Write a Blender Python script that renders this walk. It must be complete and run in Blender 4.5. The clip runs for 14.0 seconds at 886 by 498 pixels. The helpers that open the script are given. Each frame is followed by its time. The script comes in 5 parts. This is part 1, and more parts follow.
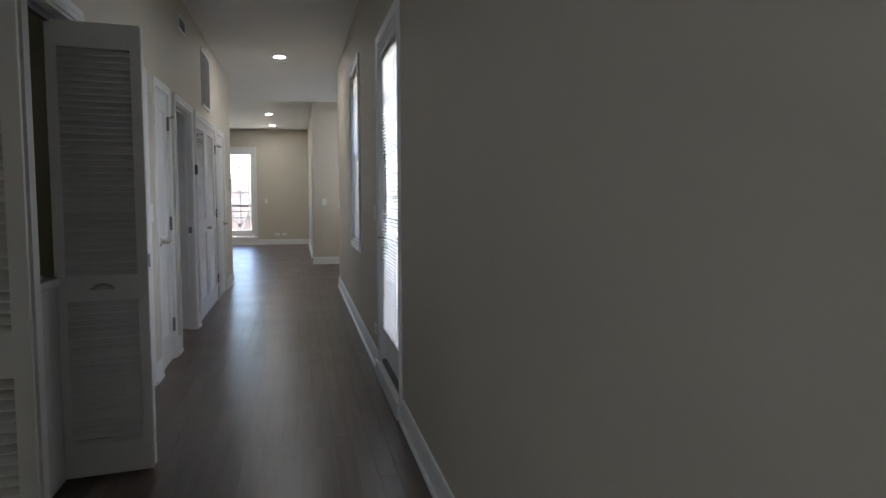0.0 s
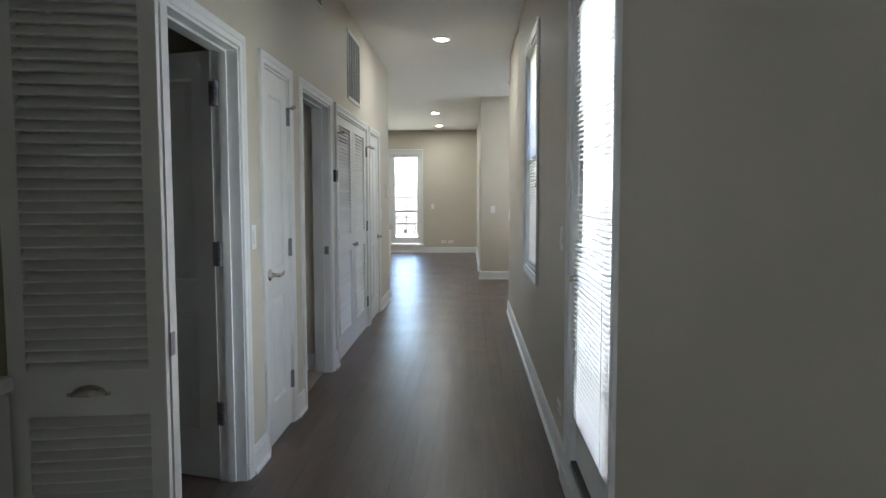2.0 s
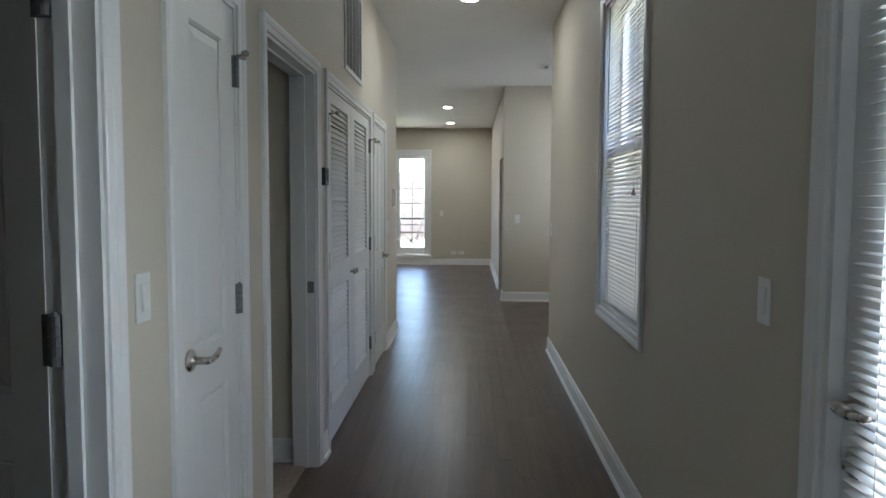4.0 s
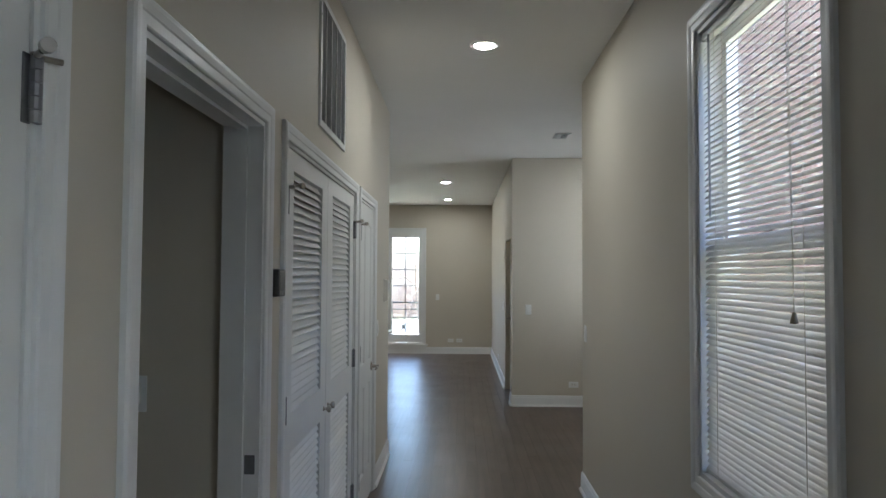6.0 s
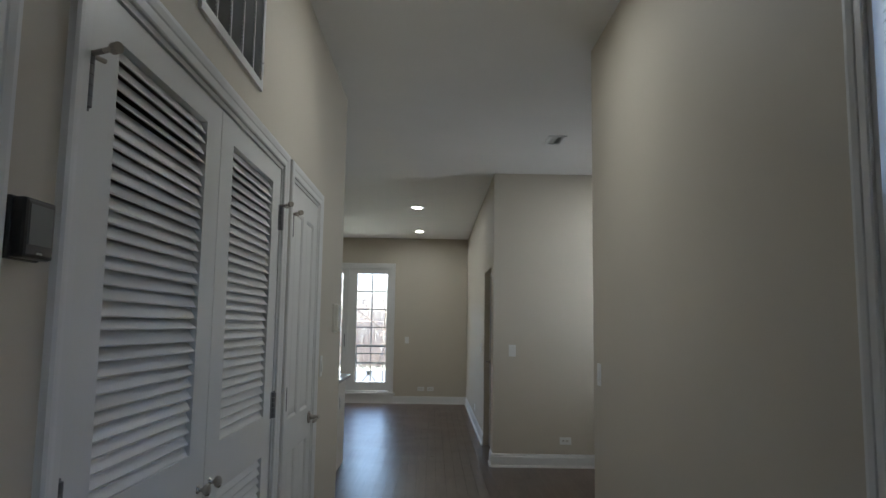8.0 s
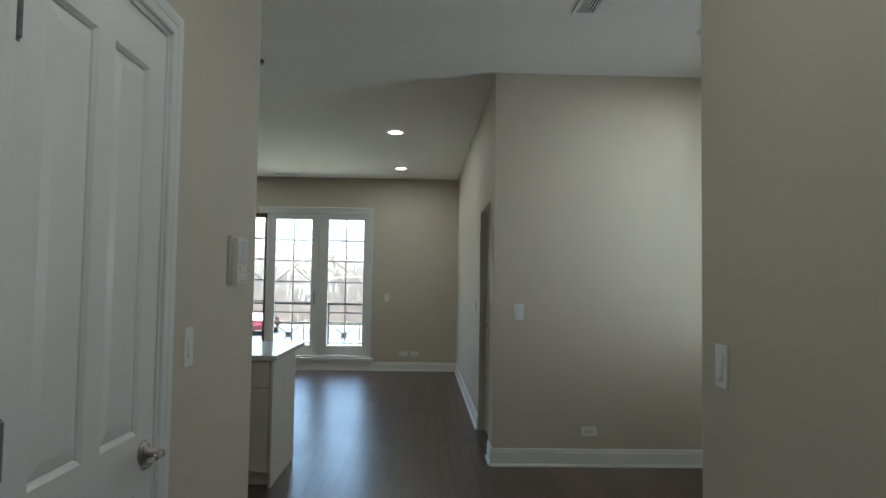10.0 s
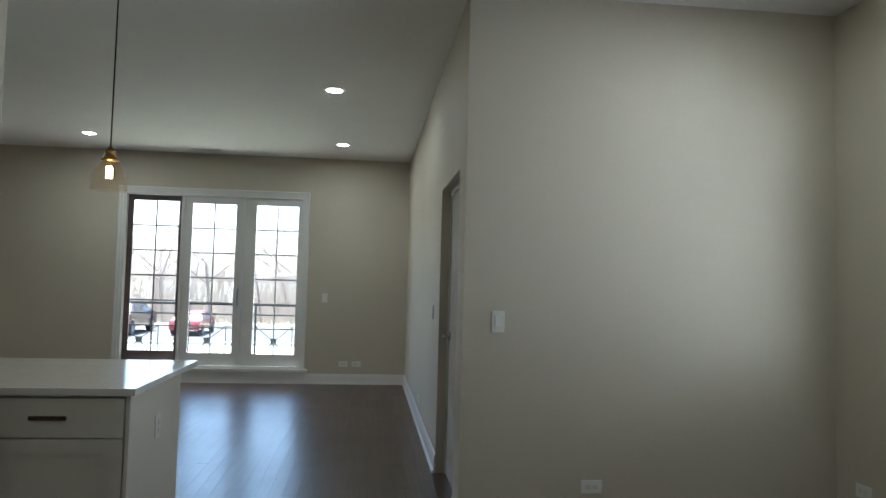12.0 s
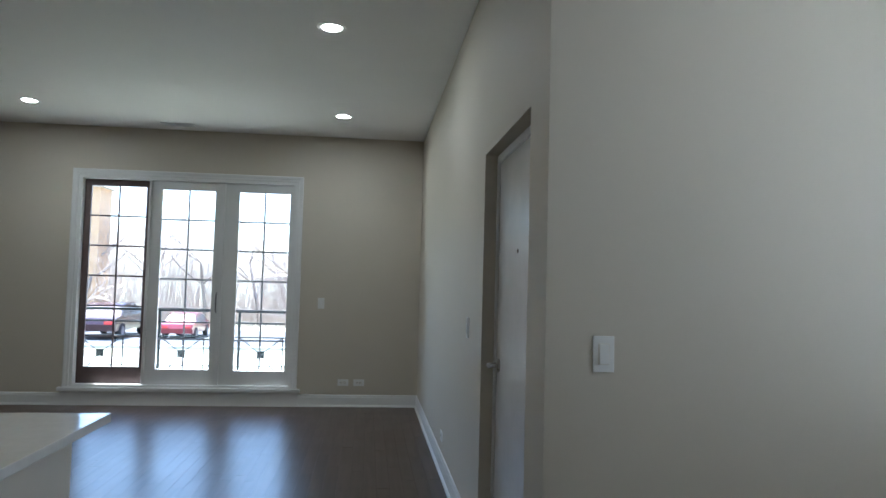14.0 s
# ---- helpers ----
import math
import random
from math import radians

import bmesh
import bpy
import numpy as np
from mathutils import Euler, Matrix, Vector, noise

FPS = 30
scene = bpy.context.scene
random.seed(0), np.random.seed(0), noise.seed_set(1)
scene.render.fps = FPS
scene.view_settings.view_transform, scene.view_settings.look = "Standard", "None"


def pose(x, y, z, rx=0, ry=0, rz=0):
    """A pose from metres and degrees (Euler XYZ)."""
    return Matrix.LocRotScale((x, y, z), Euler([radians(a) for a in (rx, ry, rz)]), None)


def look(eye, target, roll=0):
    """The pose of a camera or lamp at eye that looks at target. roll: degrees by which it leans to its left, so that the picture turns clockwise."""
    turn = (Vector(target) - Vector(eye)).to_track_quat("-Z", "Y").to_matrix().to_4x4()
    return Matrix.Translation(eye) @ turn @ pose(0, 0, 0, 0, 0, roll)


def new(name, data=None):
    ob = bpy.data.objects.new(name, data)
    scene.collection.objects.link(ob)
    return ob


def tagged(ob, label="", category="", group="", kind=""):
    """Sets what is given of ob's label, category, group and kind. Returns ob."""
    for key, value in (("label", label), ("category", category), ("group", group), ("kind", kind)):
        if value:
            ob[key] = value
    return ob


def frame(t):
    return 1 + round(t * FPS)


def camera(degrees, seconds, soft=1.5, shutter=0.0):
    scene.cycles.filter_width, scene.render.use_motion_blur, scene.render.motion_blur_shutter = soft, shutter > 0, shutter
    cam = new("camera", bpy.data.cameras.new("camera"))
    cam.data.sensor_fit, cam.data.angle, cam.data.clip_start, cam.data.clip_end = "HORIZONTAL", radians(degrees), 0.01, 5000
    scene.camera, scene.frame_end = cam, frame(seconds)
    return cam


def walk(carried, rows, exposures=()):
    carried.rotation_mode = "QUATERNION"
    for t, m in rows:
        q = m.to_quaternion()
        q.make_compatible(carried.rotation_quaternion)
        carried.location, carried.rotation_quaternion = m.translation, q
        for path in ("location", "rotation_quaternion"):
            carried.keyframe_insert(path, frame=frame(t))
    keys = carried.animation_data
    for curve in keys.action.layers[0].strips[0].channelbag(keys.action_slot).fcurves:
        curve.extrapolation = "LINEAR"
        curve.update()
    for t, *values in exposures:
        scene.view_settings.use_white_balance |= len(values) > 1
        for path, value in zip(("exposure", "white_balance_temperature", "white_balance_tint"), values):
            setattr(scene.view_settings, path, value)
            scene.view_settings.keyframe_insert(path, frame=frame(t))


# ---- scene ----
cam = camera(65.3, 14.0)
PATH = [
    (0, (0.243, -0.284, 1.274), (0.652, 1.668, 1.119), -0.1),
    (0.5, (0.311, -0.003, 1.265), (0.514, 1.981, 1.115), -0.1),
    (1, (0.344, 0.432, 1.307), (0.392, 2.426, 1.159), -0.4),
    (1.5, (0.357, 0.891, 1.333), (0.292, 2.884, 1.182), -0.2),
    (2, (0.335, 1.347, 1.353), (0.26, 3.34, 1.204), -0.1),
    (2.5, (0.272, 1.781, 1.376), (0.187, 3.774, 1.23), 0.0),
    (3, (0.212, 2.207, 1.36), (0.128, 4.201, 1.217), 0.2),
    (5.5, (-0.089, 4.166, 1.507), (-0.152, 6.163, 1.427), 0.1),
    (6, (-0.089, 4.395, 1.547), (-0.141, 6.393, 1.626), 0.3),
    (6.5, (-0.063, 4.6, 1.574), (-0.111, 6.587, 1.798), 0.1),
    (7, (-0.094, 4.866, 1.549), (-0.132, 6.844, 1.846), 0.6),
    (7.5, (-0.1, 5.26, 1.445), (-0.097, 7.239, 1.738), 0.7),
    (8, (-0.086, 5.659, 1.384), (-0.061, 7.646, 1.607), 0.9),
    (10.5, (-0.007, 7.909, 1.349), (0.074, 9.905, 1.449), 0.9),
    (11, (-0.018, 8.257, 1.343), (0.111, 10.25, 1.445), 1.3),
    (11.5, (0.025, 8.661, 1.348), (0.198, 10.651, 1.448), 1.3),
    (12, (0.015, 9.017, 1.345), (0.226, 11.003, 1.448), 1.5),
    (12.5, (0.015, 9.406, 1.355), (0.304, 11.383, 1.458), 1.4),
    (13, (0.005, 9.848, 1.357), (0.296, 11.823, 1.465), 1.6),
    (13.5, (-0.016, 10.199, 1.372), (0.261, 12.177, 1.479), 1.6),
    (14, (-0.046, 10.551, 1.362), (0.166, 12.537, 1.467), 1.5),
]
EXPOSURES = [(0.0, 3.45, 5850, 11), (1.0, 4.1, 5800, 7), (1.5, 4.15, 5850, 6), (3.0, 3.6, 5700, 5), (5.5, 3.5, 5700, 5), (6.5, 3.2, 5700, 6), (7.0, 3.0, 5700, 6), (8.0, 2.85, 5750, 6), (10.5, 2.9, 5700, -1), (12.0, 3.0, 5600, 1), (13.5, 3.0, 5350, 3), (14.0, 3.0, 5300, 4)]
walk(cam, [(t, look(eye, target, roll)) for t, eye, target, roll in PATH], EXPOSURES)

# ---- light, sky, exposure ----
world = bpy.data.worlds.new("sky")
scene.world = world
world.use_nodes = True
wn = world.node_tree.nodes
sky = wn.new("ShaderNodeTexSky")
sky.sky_type = "NISHITA"
sky.sun_disc = False
sky.sun_elevation = radians(77.7)
sky.sun_rotation = radians(307.0)
sky.air_density, sky.dust_density = 1.0, 2.0
wn["Background"].inputs["Strength"].default_value = 0.15
world.node_tree.links.new(sky.outputs["Color"], wn["Background"].inputs["Color"])

sun_data = bpy.data.lights.new("sun", "SUN")
sun_data.energy, sun_data.angle, sun_data.color = 4.0, radians(0.5), (1.0, 0.95, 0.88)
sun = new("sun", sun_data)
sun.matrix_world = look((-8, 6, 46), (0, 0, 0))


def daylight(x, y, z, wide, high, watts, way=(-1, 0)):
    """Stands in for the bright sky in a window's opening, shining into the room along way."""
    data = bpy.data.lights.new("window_daylight", "AREA")
    data.shape, data.size, data.size_y = "RECTANGLE", wide, high
    data.energy, data.color = watts, (0.93, 0.97, 1.0)
    ob = new("window_daylight", data)
    ob.matrix_world = look((x, y, z), (x + way[0], y + way[1], z))


daylight(0.945, 4.07, 1.28, 0.9, 2.1, 1.5)
daylight(2.915, 11.77, 1.64, 0.9, 1.62, 4.4)
# fill light for the near hall, in an added window out of view
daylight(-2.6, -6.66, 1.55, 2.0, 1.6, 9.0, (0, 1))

# ---- plan ----
XL, XR = -0.725, 0.805            # hall walls
Y_BACK, Y_RIGHT, Y_LEFT = -6.5, 9.512, 10.47
Y_BLOCK, Y_FAR = 12.753, 18.31
X_BLOCK, X_ALC = 0.53, 2.70
X_WEST = -5.2
H = 2.985
T = 0.13


# ---- materials ----
def material(name, base, rough=0.5, metal=0.0, spread=0.06, scale=8.0, bump=0.0, bump_scale=120.0, per_object=0.0, emit=0.0, coat=0.0, spec=0.5):
    m = bpy.data.materials.new(name)
    m.use_nodes = True
    n, l = m.node_tree.nodes, m.node_tree.links
    b = n["Principled BSDF"]
    b.inputs["Roughness"].default_value = rough
    b.inputs["Metallic"].default_value = metal
    b.inputs["Coat Weight"].default_value = coat
    b.inputs["Specular IOR Level"].default_value = spec
    if emit:
        b.inputs["Emission Color"].default_value = (*base, 1)
        b.inputs["Emission Strength"].default_value = emit
    geo = n.new("ShaderNodeTexCoord")
    big = n.new("ShaderNodeTexNoise")
    big.inputs["Scale"].default_value = scale
    big.inputs["Detail"].default_value = 5
    l.new(geo.outputs["Object"], big.inputs["Vector"])
    ramp = n.new("ShaderNodeMapRange")
    ramp.inputs["From Min"].default_value, ramp.inputs["From Max"].default_value = 0.3, 0.7
    ramp.inputs["To Min"].default_value, ramp.inputs["To Max"].default_value = 1 - spread, 1 + spread
    l.new(big.outputs["Fac"], ramp.inputs["Value"])
    mul = n.new("ShaderNodeVectorMath")
    mul.operation = "SCALE"
    mul.inputs[0].default_value = base
    value = ramp.outputs["Result"]
    if per_object:
        info = n.new("ShaderNodeObjectInfo")
        rnd = n.new("ShaderNodeMapRange")
        rnd.inputs["To Min"].default_value, rnd.inputs["To Max"].default_value = 1 - per_object, 1 + per_object
        l.new(info.outputs["Random"], rnd.inputs["Value"])
        both = n.new("ShaderNodeMath")
        both.operation = "MULTIPLY"
        l.new(value, both.inputs[0])
        l.new(rnd.outputs["Result"], both.inputs[1])
        value = both.outputs[0]
    l.new(value, mul.inputs["Scale"])
    l.new(mul.outputs["Vector"], b.inputs["Base Color"])
    rr = n.new("ShaderNodeMapRange")
    rr.inputs["To Min"].default_value, rr.inputs["To Max"].default_value = max(rough - 0.05, 0), min(rough + 0.05, 1)
    l.new(big.outputs["Fac"], rr.inputs["Value"])
    l.new(rr.outputs["Result"], b.inputs["Roughness"])
    if bump:
        fine = n.new("ShaderNodeTexNoise")
        fine.inputs["Scale"].default_value = bump_scale
        fine.inputs["Detail"].default_value = 4
        l.new(geo.outputs["Object"], fine.inputs["Vector"])
        bp = n.new("ShaderNodeBump")
        bp.inputs["Strength"].default_value = bump
        bp.inputs["Distance"].default_value = 0.002
        l.new(fine.outputs["Fac"], bp.inputs["Height"])
        l.new(bp.outputs["Normal"], b.inputs["Normal"])
    return m


def glass_material(name, tint=(1, 1, 1), gloss=1.0):
    m = bpy.data.materials.new(name)
    m.use_nodes = True
    n, l = m.node_tree.nodes, m.node_tree.links
    n.remove(n["Principled BSDF"])
    clear, shine, mix, edge, power, mul = (n.new("ShaderNode" + k) for k in ("BsdfTransparent", "BsdfGlossy", "MixShader", "LayerWeight", "Math", "Math"))
    clear.inputs["Color"].default_value = (*tint, 1)
    shine.inputs["Roughness"].default_value = 0.02
    edge.inputs["Blend"].default_value = 0.5
    power.operation, power.inputs[1].default_value = "POWER", 4.0
    mul.operation = "MULTIPLY_ADD"
    mul.inputs[1].default_value, mul.inputs[2].default_value = 0.85 * gloss, 0.04 * gloss
    l.new(edge.outputs["Facing"], power.inputs[0])
    l.new(power.outputs[0], mul.inputs[0])
    l.new(mul.outputs[0], mix.inputs["Fac"])
    l.new(clear.outputs[0], mix.inputs[1])
    l.new(shine.outputs[0], mix.inputs[2])
    l.new(mix.outputs[0], n["Material Output"].inputs["Surface"])
    return m


def wood_floor(name, random_node, random_socket):
    """Dark stained planks; every plank has its own tone, grain along y."""
    m = bpy.data.materials.new(name)
    m.use_nodes = True
    n, l = m.node_tree.nodes, m.node_tree.links
    b = n["Principled BSDF"]
    co = n.new("ShaderNodeNewGeometry")
    rnd = n.new(random_node)
    rand = rnd.outputs[random_socket]
    shift = n.new("ShaderNodeCombineXYZ")
    far = n.new("ShaderNodeMath")
    far.operation = "MULTIPLY"
    far.inputs[1].default_value = 40.0
    l.new(rand, far.inputs[0])
    l.new(far.outputs[0], shift.inputs["Y"])
    add = n.new("ShaderNodeVectorMath")
    l.new(co.outputs["Position"], add.inputs[0])
    l.new(shift.outputs[0], add.inputs[1])
    stretch = n.new("ShaderNodeVectorMath")
    stretch.operation = "MULTIPLY"
    stretch.inputs[1].default_value = (16, 0.9, 1)
    l.new(add.outputs[0], stretch.inputs[0])
    grain = n.new("ShaderNodeTexNoise")
    grain.inputs["Scale"].default_value = 1.6
    grain.inputs["Detail"].default_value = 5
    grain.inputs["Distortion"].default_value = 0.3
    l.new(stretch.outputs[0], grain.inputs["Vector"])
    ramp = n.new("ShaderNodeValToRGB")
    ramp.color_ramp.elements[0].position, ramp.color_ramp.elements[0].color = 0.25, (0.062, 0.041, 0.031, 1)
    ramp.color_ramp.elements[1].position, ramp.color_ramp.elements[1].color = 0.78, (0.116, 0.079, 0.060, 1)
    l.new(grain.outputs["Fac"], ramp.inputs["Fac"])
    tone = n.new("ShaderNodeMapRange")
    tone.inputs["To Min"].default_value, tone.inputs["To Max"].default_value = 0.88, 1.13
    l.new(rand, tone.inputs["Value"])
    mul = n.new("ShaderNodeVectorMath")
    mul.operation = "SCALE"
    l.new(ramp.outputs["Color"], mul.inputs[0])
    l.new(tone.outputs["Result"], mul.inputs["Scale"])
    l.new(mul.outputs[0], b.inputs["Base Color"])
    smear = n.new("ShaderNodeTexNoise")
    smear.inputs["Scale"].default_value = 2.3
    smear.inputs["Detail"].default_value = 6
    l.new(co.outputs["Position"], smear.inputs["Vector"])
    rr = n.new("ShaderNodeMapRange")
    rr.inputs["From Min"].default_value, rr.inputs["From Max"].default_value = 0.3, 0.7
    rr.inputs["To Min"].default_value, rr.inputs["To Max"].default_value = 0.285, 0.34
    l.new(smear.outputs["Fac"], rr.inputs["Value"])
    l.new(rr.outputs["Result"], b.inputs["Roughness"])
    return m


def brick_material(name):
    m = bpy.data.materials.new(name)
    m.use_nodes = True
    n, l = m.node_tree.nodes, m.node_tree.links
    b = n["Principled BSDF"]
    co, sep, com, bt = (n.new("ShaderNode" + k) for k in ("NewGeometry", "SeparateXYZ", "CombineXYZ", "TexBrick"))
    l.new(co.outputs["Position"], sep.inputs[0])
    l.new(sep.outputs["Y"], com.inputs["X"])
    l.new(sep.outputs["Z"], com.inputs["Y"])
    l.new(com.outputs[0], bt.inputs["Vector"])
    bt.inputs["Scale"].default_value = 1.0
    bt.inputs["Brick Width"].default_value, bt.inputs["Row Height"].default_value = 0.22, 0.075
    bt.inputs["Mortar Size"].default_value = 0.006
    bt.inputs["Color1"].default_value = (0.30, 0.19, 0.15, 1)
    bt.inputs["Color2"].default_value = (0.38, 0.25, 0.20, 1)
    bt.inputs["Mortar"].default_value = (0.5, 0.46, 0.42, 1)
    l.new(bt.outputs["Color"], b.inputs["Base Color"])
    b.inputs["Roughness"].default_value = 0.9
    return m


M_WALL = material("wall_paint", (0.595, 0.545, 0.455), 0.6, spread=0.02, scale=1.5, bump=0.12, bump_scale=260)
M_CLOSET = material("closet_paint", (0.57, 0.53, 0.38), 0.65, spread=0.03, scale=2, bump=0.1, bump_scale=260)
M_CEIL = material("ceiling_paint", (0.82, 0.81, 0.79), 0.7, spread=0.015, scale=2, bump=0.1, bump_scale=300)
M_TRIM = material("white_trim_paint", (0.78, 0.78, 0.77), 0.35, spread=0.02, scale=5, bump=0.04, bump_scale=90)
M_DOOR = material("white_door_paint", (0.77, 0.77, 0.755), 0.38, spread=0.02, scale=4, bump=0.05, bump_scale=110)
M_ENTRY = material("satin_entry_paint", (0.66, 0.65, 0.64), 0.24, spread=0.04, scale=7, bump=0.1, bump_scale=40)
M_LOUVER = material("louver_paint", (0.75, 0.745, 0.73), 0.42, spread=0.03, scale=6, bump=0.04, per_object=0.05)
M_NICKEL = material("satin_nickel", (0.46, 0.43, 0.39), 0.28, 1.0, spread=0.08, scale=40)
M_STEEL = material("grey_steel_hinge", (0.22, 0.22, 0.23), 0.4, 0.7, spread=0.1, scale=60)
M_BLACK = material("black_metal", (0.03, 0.03, 0.032), 0.4, 0.3, spread=0.15, scale=30)
M_PLASTIC = material("white_plastic", (0.80, 0.80, 0.78), 0.3, spread=0.015, scale=20)
M_IVORY = material("ivory_plastic", (0.74, 0.72, 0.66), 0.35, spread=0.02, scale=20)
M_DARKPL = material("dark_plastic", (0.035, 0.035, 0.037), 0.3, spread=0.1, scale=20)
M_SCREEN = material("grey_screen", (0.19, 0.20, 0.205), 0.15, spread=0.05, scale=12)
M_SLOT = material("dark_slot", (0.02, 0.02, 0.02), 0.6, spread=0.1, scale=20)
# dark sheet colour; behind grilles and vents it replaces unlit depth
M_INFILL = material("grey_infill", (0.12, 0.12, 0.12), 0.9, spread=0.25, scale=60, bump=0.4, bump_scale=400)
M_BLIND = material("white_blind_slat", (0.72, 0.71, 0.69), 0.38, spread=0.03, scale=6, per_object=0.04)
# thin vinyl lets some light through
bn, bl = M_BLIND.node_tree.nodes, M_BLIND.node_tree.links
glow, blend = bn.new("ShaderNodeBsdfTranslucent"), bn.new("ShaderNodeMixShader")
glow.inputs["Color"].default_value = (0.70, 0.69, 0.66, 1)
blend.inputs["Fac"].default_value = 0.18
bl.new(bn["Principled BSDF"].outputs[0], blend.inputs[1])
bl.new(glow.outputs[0], blend.inputs[2])
bl.new(blend.outputs[0], bn["Material Output"].inputs["Surface"])
M_CORD = material("blind_cord", (0.66, 0.63, 0.56), 0.8, spread=0.1, scale=80)
M_TASSEL = material("brown_tassel", (0.26, 0.22, 0.15), 0.5, spread=0.1, scale=50)
M_QUARTZ = material("white_quartz", (0.80, 0.79, 0.77), 0.12, spread=0.03, scale=25, bump=0.0)
M_CABINET = material("cream_cabinet", (0.74, 0.71, 0.65), 0.4, spread=0.02, scale=4, bump=0.05)
M_BRONZE = material("dark_bronze_pull", (0.10, 0.06, 0.042), 0.35, 0.8, spread=0.15, scale=50)
M_BRASS = material("aged_brass", (0.34, 0.22, 0.09), 0.3, 1.0, spread=0.15, scale=60)
M_ENAMEL = material("white_enamel", (0.78, 0.79, 0.80), 0.2, spread=0.015, scale=3, coat=0.3)
M_GREYPL = material("grey_plastic", (0.33, 0.34, 0.35), 0.45, spread=0.05, scale=15)
M_WIRE = material("white_coated_wire", (0.7, 0.7, 0.68), 0.4, spread=0.03, scale=20)
M_THRESH = material("white_threshold", (0.72, 0.72, 0.71), 0.45, spread=0.05, scale=9, bump=0.05)
M_CARPET = material("beige_carpet", (0.33, 0.29, 0.24), 0.95, spread=0.18, scale=60, bump=0.6, bump_scale=500)
M_SCREENFRAME = material("brown_aluminium", (0.13, 0.095, 0.09), 0.45, 0.2, spread=0.1, scale=10)
M_RAIL = material("dark_green_iron", (0.03, 0.04, 0.042), 0.5, 0.2, spread=0.2, scale=25)
M_LAMP = material("lamp_lens", (1.0, 0.95, 0.86), 0.5, spread=0.0, emit=26.0)
M_BULB = material("amber_filament", (1.0, 0.68, 0.30), 0.5, spread=0.0, emit=14.0)
M_GLASS = glass_material("window_glass")
M_AMBER = glass_material("amber_pendant_glass", (0.98, 0.955, 0.91), 0.5)
M_FLOOR_PLANK = wood_floor("floor_plank_wood", "ShaderNodeObjectInfo", "Random")
M_FLOOR_REST = wood_floor("floor_rest_wood", "ShaderNodeNewGeometry", "Random Per Island")
M_JOINT = material("floor_joint", (0.016, 0.012, 0.01), 0.8, spread=0.2, scale=5)
M_BRICK = brick_material("red_brick_wall")
M_CREAM = material("cream_render", (0.62, 0.59, 0.53), 0.9, spread=0.06, scale=1.5, bump=0.2)
M_STONE = material("limestone", (0.55, 0.52, 0.46), 0.85, spread=0.1, scale=6, bump=0.3)
M_TANWALL = material("tan_facade", (0.50, 0.33, 0.19), 0.9, spread=0.1, scale=2, bump=0.2)
M_GRASS = material("spring_lawn", (0.25, 0.25, 0.18), 0.95, spread=0.3, scale=1.2, bump=0.5, bump_scale=40)
M_ASPHALT = material("asphalt", (0.07, 0.07, 0.072), 0.9, spread=0.2, scale=2, bump=0.4, bump_scale=90)
M_CONCRETE = material("pale_concrete", (0.42, 0.41, 0.38), 0.85, spread=0.1, scale=3, bump=0.3)
M_BARK = material("grey_brown_bark", (0.23, 0.19, 0.17), 0.95, spread=0.25, scale=12, bump=0.6, bump_scale=60)
M_TWIG = material("bare_twigs", (0.37, 0.30, 0.26), 0.95, spread=0.25, scale=9)
M_TYRE = material("black_rubber", (0.02, 0.02, 0.02), 0.8, spread=0.1, scale=20)
M_CARGLASS = material("dark_car_glass", (0.03, 0.035, 0.04), 0.08, spread=0.05, scale=5)


# ---- mesh helpers ----
def link_mesh(name, bm, mat, smooth=False):
    me = bpy.data.meshes.new(name)
    bmesh.ops.recalc_face_normals(bm, faces=bm.faces)
    bm.to_mesh(me)
    bm.free()
    me.materials.append(mat)
    if smooth:
        for p in me.polygons:
            p.use_smooth = True
    return me


def part(name, bm, mat, parent, label="", smooth=False):
    ob = new(name, link_mesh(name, bm, mat, smooth))
    ob.parent = parent
    if label:
        tagged(ob, label)
    return ob


def shared(name, me, parent, m):
    ob = new(name, me)
    ob.parent = parent
    ob.matrix_basis = m
    return ob


def thing(name, m, label, category="", group="", kind=""):
    ob = new(name)
    ob.empty_display_size = 0.1
    ob.matrix_basis = m
    return tagged(ob, label, category, group, kind)


def structure(name, bm, mat, label):
    return tagged(new(name, link_mesh(name, bm, mat)), label, kind="structure")


def box(bm, x0, x1, y0, y1, z0, z1, bevel=0.0, m=None):
    r = bmesh.ops.create_cube(bm, size=1)
    vs = r["verts"]
    for v in vs:
        v.co = Vector((x0 + (v.co.x + 0.5) * (x1 - x0), y0 + (v.co.y + 0.5) * (y1 - y0), z0 + (v.co.z + 0.5) * (z1 - z0)))
        if m is not None:
            v.co = m @ v.co
    if bevel:
        es = {e for v in vs for e in v.link_edges}
        bmesh.ops.bevel(bm, geom=list(es), offset=bevel, segments=2, affect="EDGES", profile=0.6)
    return bm


def boxed(*a, **k):
    return box(bmesh.new(), *a, **k)


def cyl(bm, p0, p1, r0, r1=None, seg=16, caps=True):
    r1 = r0 if r1 is None else r1
    a, b = Vector(p0), Vector(p1)
    q = (b - a).to_track_quat("Z", "Y").to_matrix().to_4x4()
    m = Matrix.Translation((a + b) / 2) @ q
    bmesh.ops.create_cone(bm, cap_ends=caps, segments=seg, radius1=r0, radius2=r1, depth=(b - a).length, matrix=m)
    return bm


